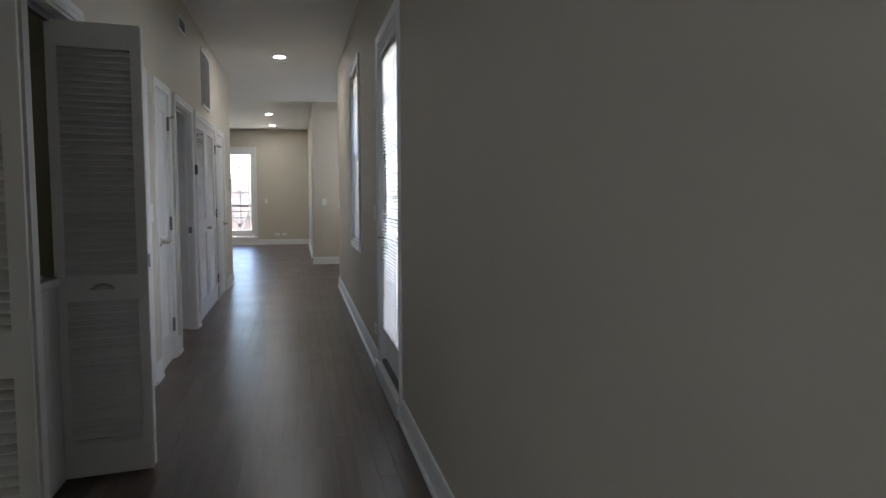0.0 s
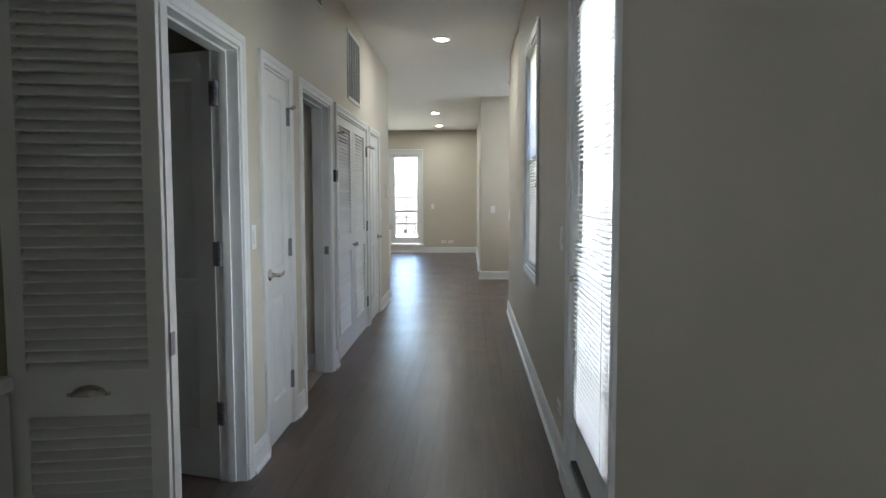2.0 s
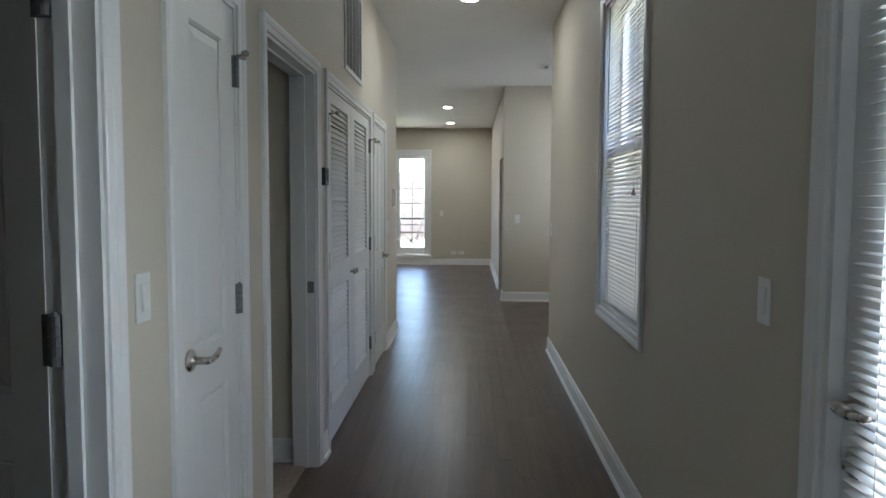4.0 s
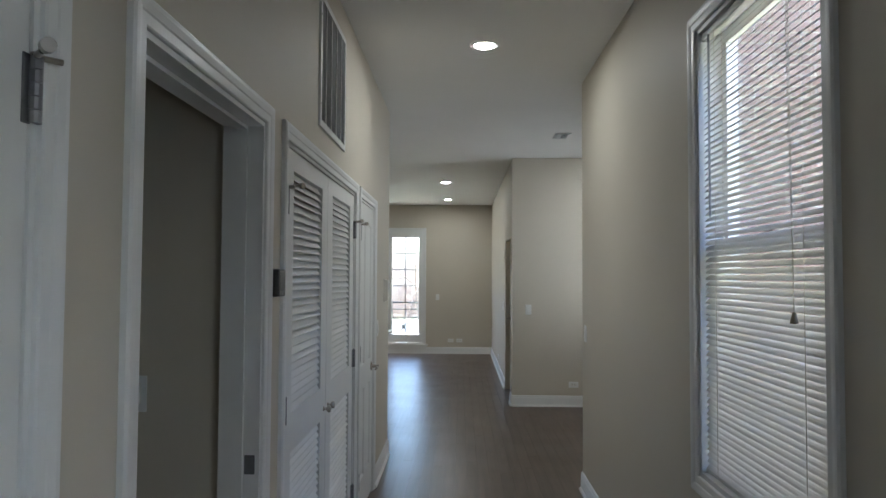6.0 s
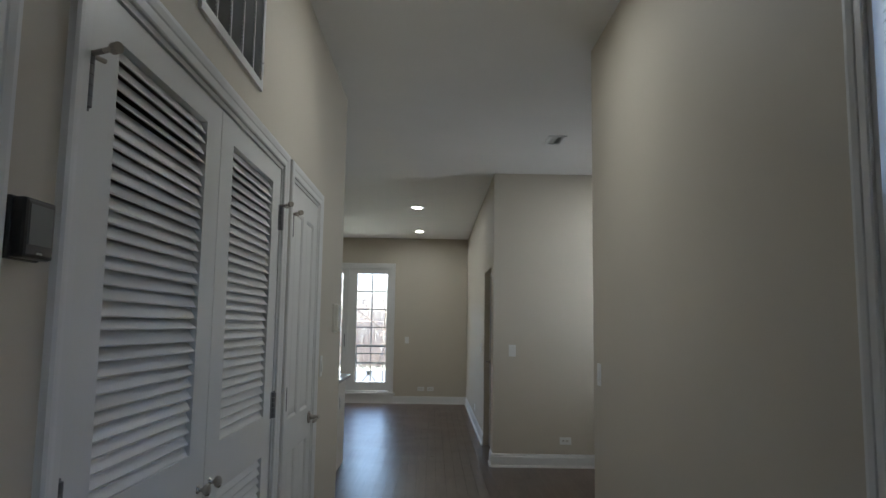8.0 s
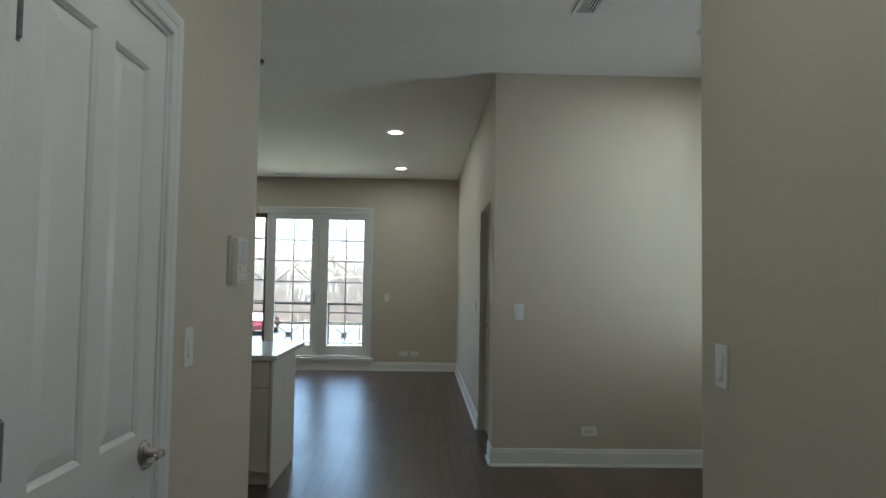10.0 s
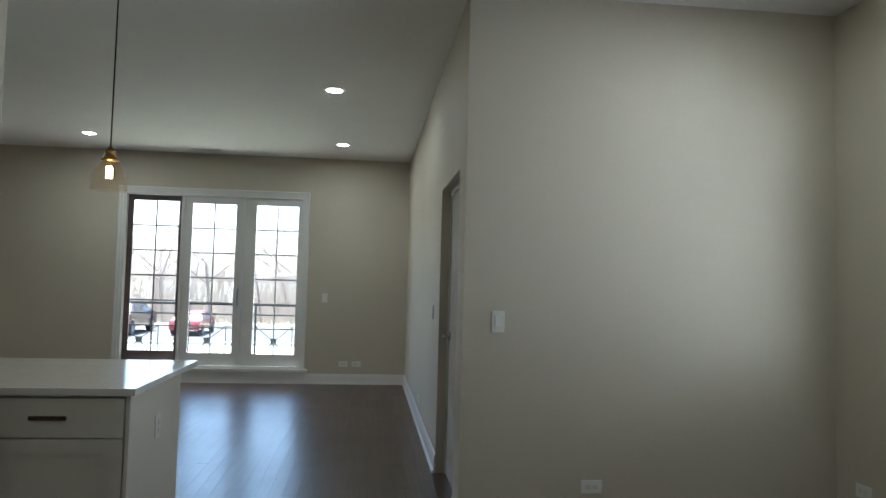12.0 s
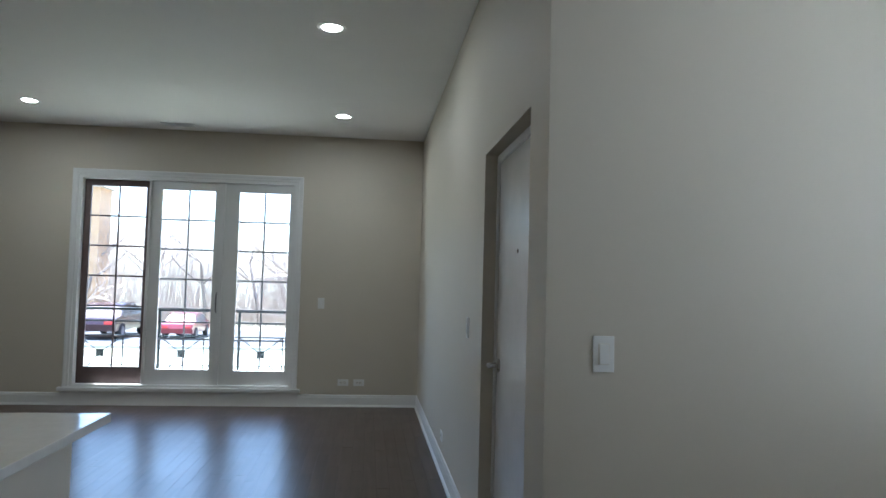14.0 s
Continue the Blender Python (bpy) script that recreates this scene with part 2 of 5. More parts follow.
def lathe(bm, profile, seg=24, m=None):
    """A turned shape about z from (radius, height) pairs."""
    rings = []
    for r, z in profile:
        ring = []
        for i in range(seg):
            a = 2 * math.pi * i / seg
            p = Vector((r * math.cos(a), r * math.sin(a), z))
            ring.append(bm.verts.new(m @ p if m is not None else p))
        rings.append(ring)
    for a, b in zip(rings, rings[1:]):
        for i in range(seg):
            j = (i + 1) % seg
            bm.faces.new((a[i], a[j], b[j], b[i]))
    return bm


def plate(bm, u0, u1, w0, w1, v0, v1, holes, frame3):
    """A slab with rectangular holes through it; frame3(u, v, w) gives the place. holes: (u0, u1, w0, w1)."""
    us = sorted({u0, u1, *(min(max(c, u0), u1) for h in holes for c in h[:2])})
    ws = sorted({w0, w1, *(min(max(c, w0), w1) for h in holes for c in h[2:])})
    solid = {}
    for i in range(len(us) - 1):
        for j in range(len(ws) - 1):
            cu, cw = (us[i] + us[i + 1]) / 2, (ws[j] + ws[j + 1]) / 2
            solid[i, j] = not any(h[0] < cu < h[1] and h[2] < cw < h[3] for h in holes)
    verts = {}

    def vert(i, j, k):
        if (i, j, k) not in verts:
            verts[i, j, k] = bm.verts.new(frame3(us[i], (v0, v1)[k], ws[j]))
        return verts[i, j, k]
    for (i, j), s in solid.items():
        if not s:
            continue
        for k in (0, 1):
            bm.faces.new([vert(i, j, k), vert(i + 1, j, k), vert(i + 1, j + 1, k), vert(i, j + 1, k)])
        for di, dj, e in ((-1, 0, ((i, j), (i, j + 1))), (1, 0, ((i + 1, j), (i + 1, j + 1))), (0, -1, ((i, j), (i + 1, j))), (0, 1, ((i, j + 1), (i + 1, j + 1)))):
            if not solid.get((i + di, j + dj), False):
                a, b = e
                bm.faces.new([vert(*a, 0), vert(*b, 0), vert(*b, 1), vert(*a, 1)])
    return bm


def wall_along_y(name, x0, x1, y0, y1, holes, label, mat=M_WALL, z1=H):
    return structure(name, plate(bmesh.new(), y0, y1, 0, z1, x0, x1, holes, lambda u, v, w: (v, u, w)), mat, label)


def wall_along_x(name, y0, y1, x0, x1, holes, label, mat=M_WALL, z1=H):
    return structure(name, plate(bmesh.new(), x0, x1, 0, z1, y0, y1, holes, lambda u, v, w: (u, v, w)), mat, label)


CASING = ((0, 0), (0, 0.009), (0.004, 0.012), (0.026, 0.0125), (0.030, 0.015), (0.046, 0.018), (0.056, 0.018), (0.062, 0.013), (0.062, 0))


def casing(bm, w, z0, z1, closed=False):
    """Moulded trim round an opening in a wall's face (y = 0, the room on the +y side)."""
    corners = [(-w / 2, z0, -1, -1 if closed else 0), (-w / 2, z1, -1, 1), (w / 2, z1, 1, 1), (w / 2, z0, 1, -1 if closed else 0)]
    rings = [[bm.verts.new((x + sx * o, d, z + sz * o)) for o, d in CASING] for x, z, sx, sz in corners]
    pairs = list(zip(rings, rings[1:])) + ([(rings[-1], rings[0])] if closed else [])
    k = len(CASING)
    for a, b in pairs:
        for i in range(k - 1):
            bm.faces.new((a[i], a[i + 1], b[i + 1], b[i]))
    if not closed:
        bm.faces.new(rings[0])
        bm.faces.new(rings[-1])
    return bm


BASEBOARD = ((0, 0), (0.027, 0), (0.026, 0.010), (0.020, 0.018), (0.013, 0.020), (0.013, 0.100), (0.010, 0.108), (0.009, 0.122), (0.005, 0.130), (0, 0.132))


def baseboard(x0, y0, x1, y1, label="white painted baseboard with shoe moulding"):
    """Runs from one point to the other; the room lies on its left."""
    a, b = Vector((x0, y0, 0)), Vector((x1, y1, 0))
    d = (b - a).normalized()
    n = Vector((-d.y, d.x, 0))
    bm = bmesh.new()
    rings = [[bm.verts.new(p + n * o + Vector((0, 0, z))) for o, z in BASEBOARD] for p in (a, b)]
    for i in range(len(BASEBOARD) - 1):
        bm.faces.new((rings[0][i], rings[0][i + 1], rings[1][i + 1], rings[1][i]))
    bm.faces.new(rings[0])
    bm.faces.new(rings[1])
    structure("baseboard", bm, M_TRIM, label)


def on_left(y, z=0.0):
    return pose(XL, y, z, 0, 0, -90)


def on_right(y, z=0.0):
    return pose(XR, y, z, 0, 0, 90)


# ---- shell of the place ----
D0, D1, D2, DC, D3 = (3.70, 4.54), (4.905, 5.405), (5.735, 6.60), (6.875, 8.51), (8.70, 9.43)
LAUNDRY = (1.56, 3.19)
DOOR_H = 2.04
PATIO = (3.59, 4.54)
W2 = (6.10, 7.02, 0.81, 2.485)
FARW = (-3.166, -0.85, 0.19, 2.458)
ALCW = (11.31, 12.245, 0.80, 2.44)
# unseen opening, added so that the near hall gets light from behind
ADDEDW = (-3.7, -1.5, 0.7, 2.4)
ENTRY = (13.02, 14.01)


def l_shape(x0, grow, y0, y1, z0, z1):
    """A slab over the hall and living room, and over the alcove to the east of them."""
    ye = Y_RIGHT - T - grow
    pts = [(x0, y0), (XR + T + grow, y0), (XR + T + grow, ye), (X_ALC + T + grow, ye), (X_ALC + T + grow, y1), (x0, y1)]
    bm = bmesh.new()
    lo, up = ([bm.verts.new((x, y, z)) for x, y in pts] for z in (z0, z1))
    bm.faces.new(lo)
    bm.faces.new(up)
    for i in range(6):
        bm.faces.new((lo[i], lo[(i + 1) % 6], up[(i + 1) % 6], up[i]))
    return bm


floor_bed = structure("floor", l_shape(X_WEST, 0, Y_BACK, Y_FAR, -0.2, -0.004), M_JOINT, "dark stained hardwood plank floor with a satin finish")
structure("ceiling", l_shape(X_WEST - T, 0, Y_BACK - T, Y_FAR + 0.25, H, H + 0.2), M_CEIL, "flat white painted ceiling")
wall_along_y("wall_hall_west", XL - T, XL, -0.9, Y_LEFT, [(*LAUNDRY, -1, DOOR_H + 0.02), *((*d, -1, DOOR_H) for d in (D0, D1, D2, DC, D3))], "greige painted hallway wall with a row of doors")
wall_along_y("wall_hall_east", XR, XR + T, Y_BACK, Y_RIGHT, [(PATIO[0], PATIO[1], 0.10, 2.30), W2], "greige painted outside wall with a glazed door and window")
wall_along_x("wall_hall_end", Y_BACK - T, Y_BACK, X_WEST, XR + T, [ADDEDW], "greige wall with an added window closing the place")
wall_along_x("wall_kitchen_south", Y_LEFT - T, Y_LEFT, X_WEST, XL - T, [], "plain greige kitchen wall")
wall_along_x("wall_alcove_south", Y_RIGHT - T, Y_RIGHT, XR + T, X_ALC + T, [], "plain greige wall of the dining alcove")
wall_along_y("wall_alcove_east", X_ALC, X_ALC + T, Y_RIGHT, Y_BLOCK, [ALCW], "greige alcove wall with one window")
wall_along_x("wall_block_south", Y_BLOCK, Y_BLOCK + 0.07, X_BLOCK, X_ALC + T, [], "wide blank greige wall of the dining alcove")
wall_along_y("wall_block_west", X_BLOCK, X_BLOCK + 0.16, Y_BLOCK + 0.07, Y_FAR, [(*ENTRY, -1, 2.03)], "greige wall with a recessed entry door")
wall_along_x("wall_far", Y_FAR, Y_FAR + 0.22, X_WEST, X_BLOCK + 0.16, [FARW], "greige end wall with a three-panel patio door")
wall_along_y("wall_west", X_WEST - T, X_WEST, Y_BACK, Y_FAR, [], "plain greige wall closing the living room")
structure("wall_corridor_close", boxed(X_BLOCK + 0.6, X_BLOCK + 0.7, Y_BLOCK + 0.07, 14.5, 0, H), M_WALL, "plain wall behind the entry door")

# rooms behind the hallway doors
wall_along_x("wall_laundry_north", LAUNDRY[1] + 0.10, LAUNDRY[1] + 0.2, -1.6, XL - T, [], "olive beige closet wall", M_CLOSET)
wall_along_x("wall_laundry_south", LAUNDRY[0] - 0.2, LAUNDRY[0] - 0.1, -1.6, XL - T, [], "olive beige closet wall", M_CLOSET)
wall_along_y("wall_laundry_back", -1.7, -1.6, LAUNDRY[0] - 0.2, LAUNDRY[1] + 0.2, [], "olive beige closet back wall", M_CLOSET)
# unseen wall, added to keep rear window light out of the side rooms
wall_along_x("wall_rear_block", -1.0, -0.9, X_WEST, XL, [], "plain greige wall added to block light from the rear")
wall_along_y("wall_rooms_west", -3.6, -3.5, -0.9, Y_LEFT - T, [], "plain greige wall closing the side rooms")
wall_along_x("wall_closet_side", D2[1] + 0.13 + 1.9, D2[1] + 0.13 + 1.98, -3.5, XL - T, [], "plain closet partition")
wall_along_x("wall_bath_north", D0[1] + 0.40, D0[1] + 0.48, -3.5, XL - T, [], "greige wall inside the first room")
wall_along_x("wall_bedroom_north", D2[1] + 0.05, D2[1] + 0.13, -3.5, XL - T, [], "greige wall inside the bedroom")
structure("carpet", boxed(-3.5, XL - 0.06, D0[1] + 0.49, D2[1] + 0.05, 0.0, 0.009), M_CARPET, "beige bedroom carpet")

for seg in ((XL, LAUNDRY[0] - 0.065, XL, -0.9), (XL, D0[0] - 0.065, XL, LAUNDRY[1] + 0.065), (XL, D1[0] - 0.065, XL, D0[1] + 0.065), (XL, D2[0] - 0.065, XL, D1[1] + 0.065),
            (XL, DC[0] - 0.065, XL, D2[1] + 0.065), (XL, Y_LEFT, XL, D3[1] + 0.065), (XR, Y_BACK, XR, PATIO[0] - 0.1), (XR, PATIO[1] + 0.1, XR, Y_RIGHT + 0.013),
            (X_ALC, Y_RIGHT, X_ALC, Y_BLOCK), (X_ALC, Y_BLOCK, X_BLOCK - 0.013, Y_BLOCK), (X_BLOCK, Y_BLOCK, X_BLOCK, ENTRY[0]), (X_BLOCK, ENTRY[1], X_BLOCK, Y_FAR), (X_BLOCK, Y_FAR, X_WEST, Y_FAR),
            (XR - 0.013, Y_RIGHT, X_ALC, Y_RIGHT), (-0.87, D2[1] + 0.05, -3.5, D2[1] + 0.05)):
    baseboard(*seg)
baseboard(X_BLOCK, ENTRY[1], X_BLOCK + 0.055, ENTRY[1])


# ---- doors ----
def hinge_mesh():
    bm = boxed(-0.022, 0.022, 0.0, 0.003, -0.052, 0.052, 0.001)
    for k in range(5):
        cyl(bm, (0, 0.007, -0.05 + 0.0202 * k), (0, 0.007, -0.05 + 0.0202 * k + 0.0188), 0.0105, seg=12)
    cyl(bm, (0, 0.007, 0.05), (0, 0.007, 0.057), 0.006, 0.003, seg=10)
    return link_mesh("hinge", bm, M_STEEL)


HINGE = hinge_mesh()


def pin_stop_mesh():
    bm = cyl(bmesh.new(), (0, 0.007, 0.05), (0.045, 0.05, 0.05), 0.0055, seg=10)
    cyl(bm, (0.045, 0.05, 0.05), (0.055, 0.06, 0.05), 0.011, seg=12)
    cyl(bm, (0, 0.007, 0.047), (0, 0.007, 0.056), 0.008, seg=12)
    cyl(bm, (0, 0.007, 0.05), (-0.03, 0.03, 0.05), 0.005, seg=8)
    return link_mesh("hinge_pin_stop", bm, M_NICKEL)


PIN_STOP = pin_stop_mesh()


def lever_mesh():
    """A door lever that points along +x, its rose on y = 0."""
    bm = bmesh.new()
    turn = pose(0, 0, 0, -90)
    lathe(bm, ((0.0, 0.0), (0.032, 0.0), (0.033, 0.004), (0.029, 0.009), (0.014, 0.012), (0.011, 0.03), (0.011, 0.05), (0.0, 0.052)), 24, turn)
    pts = [(0.0, 0.05, 0.0, 0.011), (0.03, 0.052, 0.003, 0.010), (0.065, 0.052, 0.001, 0.0085), (0.1, 0.05, -0.006, 0.008), (0.115, 0.046, -0.01, 0.006)]
    for a, b in zip(pts, pts[1:]):
        cyl(bm, a[:3], b[:3], a[3], b[3], 12)
    return link_mesh("lever_handle", bm, M_NICKEL, True)


LEVER = lever_mesh()


def knob_mesh():
    bm = lathe(bmesh.new(), ((0.0, 0.0), (0.012, 0.0), (0.011, 0.004), (0.006, 0.007), (0.006, 0.014), (0.013, 0.018), (0.0175, 0.025), (0.016, 0.032), (0.009, 0.036), (0.0, 0.037)), 20, pose(0, 0, 0, -90))
    return link_mesh("knob", bm, M_NICKEL, True)


KNOB = knob_mesh()


def leaf_mesh(bm, w, h, t, holes):
    """A framed leaf, its front on y = 0, hinge edge at x = 0, with raised panels in the holes."""
    plate(bm, 0, w, 0, h, -t, 0, holes, lambda u, v, z: (u, v, z))
    for a, b, c, d in holes:
        box(bm, a - 0.003, b + 0.003, -t / 2 - 0.006, -t / 2 + 0.006, c - 0.003, d + 0.003)
        for s in (1, -1):
            y0, y1 = -t / 2 + s * 0.006, -t / 2 + s * (t / 2 - 0.003)
            outer = [(a, c), (b, c), (b, d), (a, d)]
            rings = []
            for inset, y in ((0.012, y0), (0.016, y0 + s * 0.003), (0.042, y1)):
                rings.append([bm.verts.new((x + (inset if x == a else -inset), y, z + (inset if z == c else -inset))) for x, z in outer])
            for p, q in zip(rings, rings[1:]):
                for i in range(4):
                    bm.faces.new((p[i], p[(i + 1) % 4], q[(i + 1) % 4], q[i]))
            bm.faces.new(rings[-1])
            # sticking bead round the panel
            r2 = [[bm.verts.new((x + (i if x == a else -i), -t / 2 + s * y, z + (i if z == c else -i))) for x, z in outer] for i, y in ((0.0, t / 2 - 0.0005), (0.009, t / 2 - 0.006), (0.011, 0.0062))]
            for p, q in zip(r2, r2[1:]):
                for i in range(4):
                    bm.faces.new((p[i], p[(i + 1) % 4], q[(i + 1) % 4], q[i]))
    return bm


def four_panels(w, h):
    s, m = 0.105, 0.085
    c = (w - m) / 2
    return [(s, c, 0.95, h - 0.12), (c + m, w - s, 0.95, h - 0.12), (s, c, 0.22, 0.80), (c + m, w - s, 0.22, 0.80)]


def two_panels(w, h):
    return [(0.105, w - 0.105, 0.95, h - 0.12), (0.105, w - 0.105, 0.22, 0.80)]


def jamb(w, h, depth, stop=True):
    bm = bmesh.new()
    j = 0.014
    box(bm, -w / 2, -w / 2 + j, -depth, 0.001, 0, h)
    box(bm, w / 2 - j, w / 2, -depth, 0.001, 0, h)
    box(bm, -w / 2 + j, w / 2 - j, -depth, 0.001, h - j, h)
    if stop:
        for x0, x1 in ((-w / 2 + j, -w / 2 + j + 0.011), (w / 2 - j - 0.011, w / 2 - j)):
            box(bm, x0, x1, -0.085, -0.05, 0, h - j - 0.011)
        box(bm, -w / 2 + j, w / 2 - j, -0.085, -0.05, h - j - 0.011, h - j)
    return bm


def door_frame(name, y0, y1, label):
    w = y1 - y0
    d = thing(name, on_left((y0 + y1) / 2), label, "door", kind="structure")
    part("door_casing", casing(bmesh.new(), w, 0.0, DOOR_H), M_TRIM, d, "white moulded door casing")
    part("door_jamb", jamb(w, DOOR_H, T), M_TRIM, d)
    return d, w


# first room: leaf swung inwards against the room's wall, hinged on the far jamb
door_a, w = door_frame("door_1", *D0, "white four-panel door standing open into the room")
lw, lh = w - 0.034, DOOR_H - 0.026
leaf = part("door_leaf", leaf_mesh(bmesh.new(), lw, lh, 0.035, four_panels(lw, lh)), M_DOOR, door_a, "white four-panel leaf swung open")
leaf.matrix_basis = pose(-w / 2 + 0.017, -T + 0.004, 0.01, 0, 0, -106)
for z in (0.33, 1.09, 1.83):
    hg = shared("hinge", HINGE, door_a, pose(-w / 2 + 0.0145, -T + 0.026, z, 0, 0, -90) @ Matrix.Diagonal((1.45, 1, 1.1, 1)))
for m4 in (pose(lw - 0.06, 0.0, 0.94, 0, 0, 0) @ pose(0, 0, 0, 0, 180, 0),):
    shared("lever_handle", LEVER, leaf, m4)

# linen closet: shut, hinged on the far side
door_b, w = door_frame("door_2", *D1, "narrow white two-panel closet door, shut")
lw, lh = w - 0.032, DOOR_H - 0.026
leaf = part("door_leaf", leaf_mesh(bmesh.new(), lw, lh, 0.035, two_panels(lw, lh)), M_DOOR, door_b)
leaf.matrix_basis = pose(-w / 2 + 0.016, -0.004, 0.01)
for z in (0.27, 1.06, 1.82):
    shared("hinge", HINGE, door_b, pose(-w / 2 + 0.010, -0.004, z))
shared("hinge_pin_stop", PIN_STOP, door_b, pose(-w / 2 + 0.010, -0.004, 1.82))
shared("lever_handle", LEVER, door_b, pose(w / 2 - 0.078, -0.004, 0.94, 0, 180, 0))

# bedroom doorway, open, strike on the far jamb
door_c, w = door_frame("door_3", *D2, "open white bedroom doorway with a strike plate")
part("strike_plate", boxed(-w / 2 + 0.0135, -w / 2 + 0.017, -0.045, -0.012, 0.92, 0.98, 0.001), M_STEEL, door_c, "grey metal strike plate")
lw = w - 0.034
leaf = part("door_leaf", leaf_mesh(bmesh.new(), lw, lh, 0.035, four_panels(lw, lh)), M_DOOR, door_c, "white four-panel leaf swung open")
leaf.matrix_basis = pose(w / 2 - 0.017, -T - 0.003, 0.015, 0, 0, -98)

# short closet door at the end of the hall, hinged on the near side
door_d, w = door_frame("door_4", *D3, "white four-panel closet door, shut")
lw = w - 0.032
leaf = part("door_leaf", leaf_mesh(bmesh.new(), lw, lh, 0.035, four_panels(lw, lh)), M_DOOR, door_d)
leaf.matrix_basis = pose(-w / 2 + 0.016, -0.004, 0.01)
for z in (0.27, 1.06, 1.82):
    shared("hinge", HINGE, door_d, pose(w / 2 - 0.010, -0.004, z))
shared("hinge_pin_stop", PIN_STOP, door_d, pose(w / 2 - 0.010, -0.004, 1.82))
shared("lever_handle", LEVER, door_d, pose(-w / 2 + 0.078, -0.004, 0.905))


# ---- louvered doors ----
def slat_mesh(w, depth, t, tilt):
    bm = bmesh.new()
    m = pose(0, 0, 0, tilt)
    prof = [(-depth / 2, 0), (-depth / 2 + 0.003, t / 2), (depth / 2 - 0.003, t / 2), (depth / 2, 0), (depth / 2 - 0.003, -t / 2), (-depth / 2 + 0.003, -t / 2)]
    rings = [[bm.verts.new(m @ Vector((x, y, z))) for y, z in prof] for x in (0, w)]
    for i in range(6):
        bm.faces.new((rings[0][i], rings[0][(i + 1) % 6], rings[1][(i + 1) % 6], rings[1][i]))
    bm.faces.new(rings[0])
    bm.faces.new(rings[1])
    return link_mesh("slat", bm, M_LOUVER)


SLATS = {}


def louver_leaf(parent, name, w, h, t, stile, bottom, mid, top, m, pitch, label, tilt=-56, jitter=0.0, seed=1, depth=0.042, thick=0.005):
    """A leaf with two louvered fields; mid: the lock rail's lower and upper edge."""
    rng = random.Random(seed)
    fields = [(stile, w - stile, bottom, mid[0]), (stile, w - stile, mid[1], h - top)]
    bm = plate(bmesh.new(), 0, w, 0, h, -t, 0, fields, lambda u, v, z: (u, v, z))
    leaf = part(name, bm, M_DOOR, parent, label)
    leaf.matrix_basis = m
    key = (round(w, 3), t, tilt, depth)
    if key not in SLATS:
        SLATS[key] = slat_mesh(w - 2 * stile + 0.006, depth, thick, tilt)
    for a, b, c, d in fields:
        n = int((d - c) / pitch)
        for i in range(n):
            z = c + (d - c) * (i + 0.5) / n
            turn = rng.gauss(0, jitter) if jitter else 0.0
            if jitter and rng.random() < 0.07:
                turn += 14
            shared("slat", SLATS[key], leaf, pose(a - 0.003, -t / 2, z, turn, rng.gauss(0, jitter * 0.04), 0))
    return leaf


closet = thing("door_5", on_left((DC[0] + DC[1]) / 2), "pair of white louvered utility closet doors, shut", "door", kind="structure")
w = DC[1] - DC[0]
part("door_casing", casing(bmesh.new(), w, 0.0, DOOR_H), M_TRIM, closet, "white moulded door casing")
part("door_jamb", jamb(w, DOOR_H, T, stop=False), M_TRIM, closet)
lw = (w - 0.036) / 2
for k in (0, 1):
    x0 = -w / 2 + 0.0155 if k == 0 else 0.0025
    leaf = louver_leaf(closet, "door_leaf", lw, DOOR_H - 0.028, 0.034, 0.125, 0.20, (0.87, 1.02), 0.075, pose(x0, -0.005, 0.01), 0.0302, "white louvered leaf", tilt=-59, jitter=2.2, seed=11 + k)
    hx = -w / 2 + 0.010 if k == 0 else w / 2 - 0.010
    for z in (0.27, 1.06, 1.82):
        shared("hinge", HINGE, closet, pose(hx, -0.005, z))
    shared("hinge_pin_stop", PIN_STOP, closet, pose(hx, -0.005, 1.82, 0, 0, 0 if k == 0 else 20))
    shared("knob", KNOB, closet, pose(-0.05 if k == 0 else 0.05, -0.005, 0.925))

# laundry closet: four bifold panels folded back in two pairs
laundry = thing("bifold_door", on_left((LAUNDRY[0] + LAUNDRY[1]) / 2), "white louvered bifold laundry doors folded open", "door", kind="structure")
w = LAUNDRY[1] - LAUNDRY[0]
part("door_casing", casing(bmesh.new(), w, 0.0, DOOR_H + 0.02), M_TRIM, laundry, "white moulded door casing")
part("door_jamb", jamb(w, DOOR_H + 0.02, T, stop=False), M_TRIM, laundry)
part("track", boxed(-w / 2 + 0.02, w / 2 - 0.02, -0.075, -0.045, DOOR_H - 0.03, DOOR_H + 0.004, 0.002), M_STEEL, laundry, "grey metal bifold track")


def cup_pull_mesh():
    bm = bmesh.new()
    seg = 14
    rings = []
    for r, y in ((1.0, 0.0), (0.97, 0.012), (0.8, 0.021), (0.45, 0.026), (0.05, 0.027)):
        rings.append([bm.verts.new((0.042 * r * math.cos(math.pi * i / seg), y, 0.024 * r * math.sin(math.pi * i / seg))) for i in range(seg + 1)])
    for a, b in zip(rings, rings[1:]):
        for i in range(seg):
            bm.faces.new((a[i], a[i + 1], b[i + 1], b[i]))
    box(bm, -0.052, 0.052, 0, 0.003, -0.004, 0.006, 0.001)
    return link_mesh("cup_pull", bm, M_NICKEL, True)


CUP = cup_pull_mesh()


def world_on(parent, x, y, z, rz):
    return parent.matrix_basis.inverted() @ pose(x, y, z, 0, 0, rz)


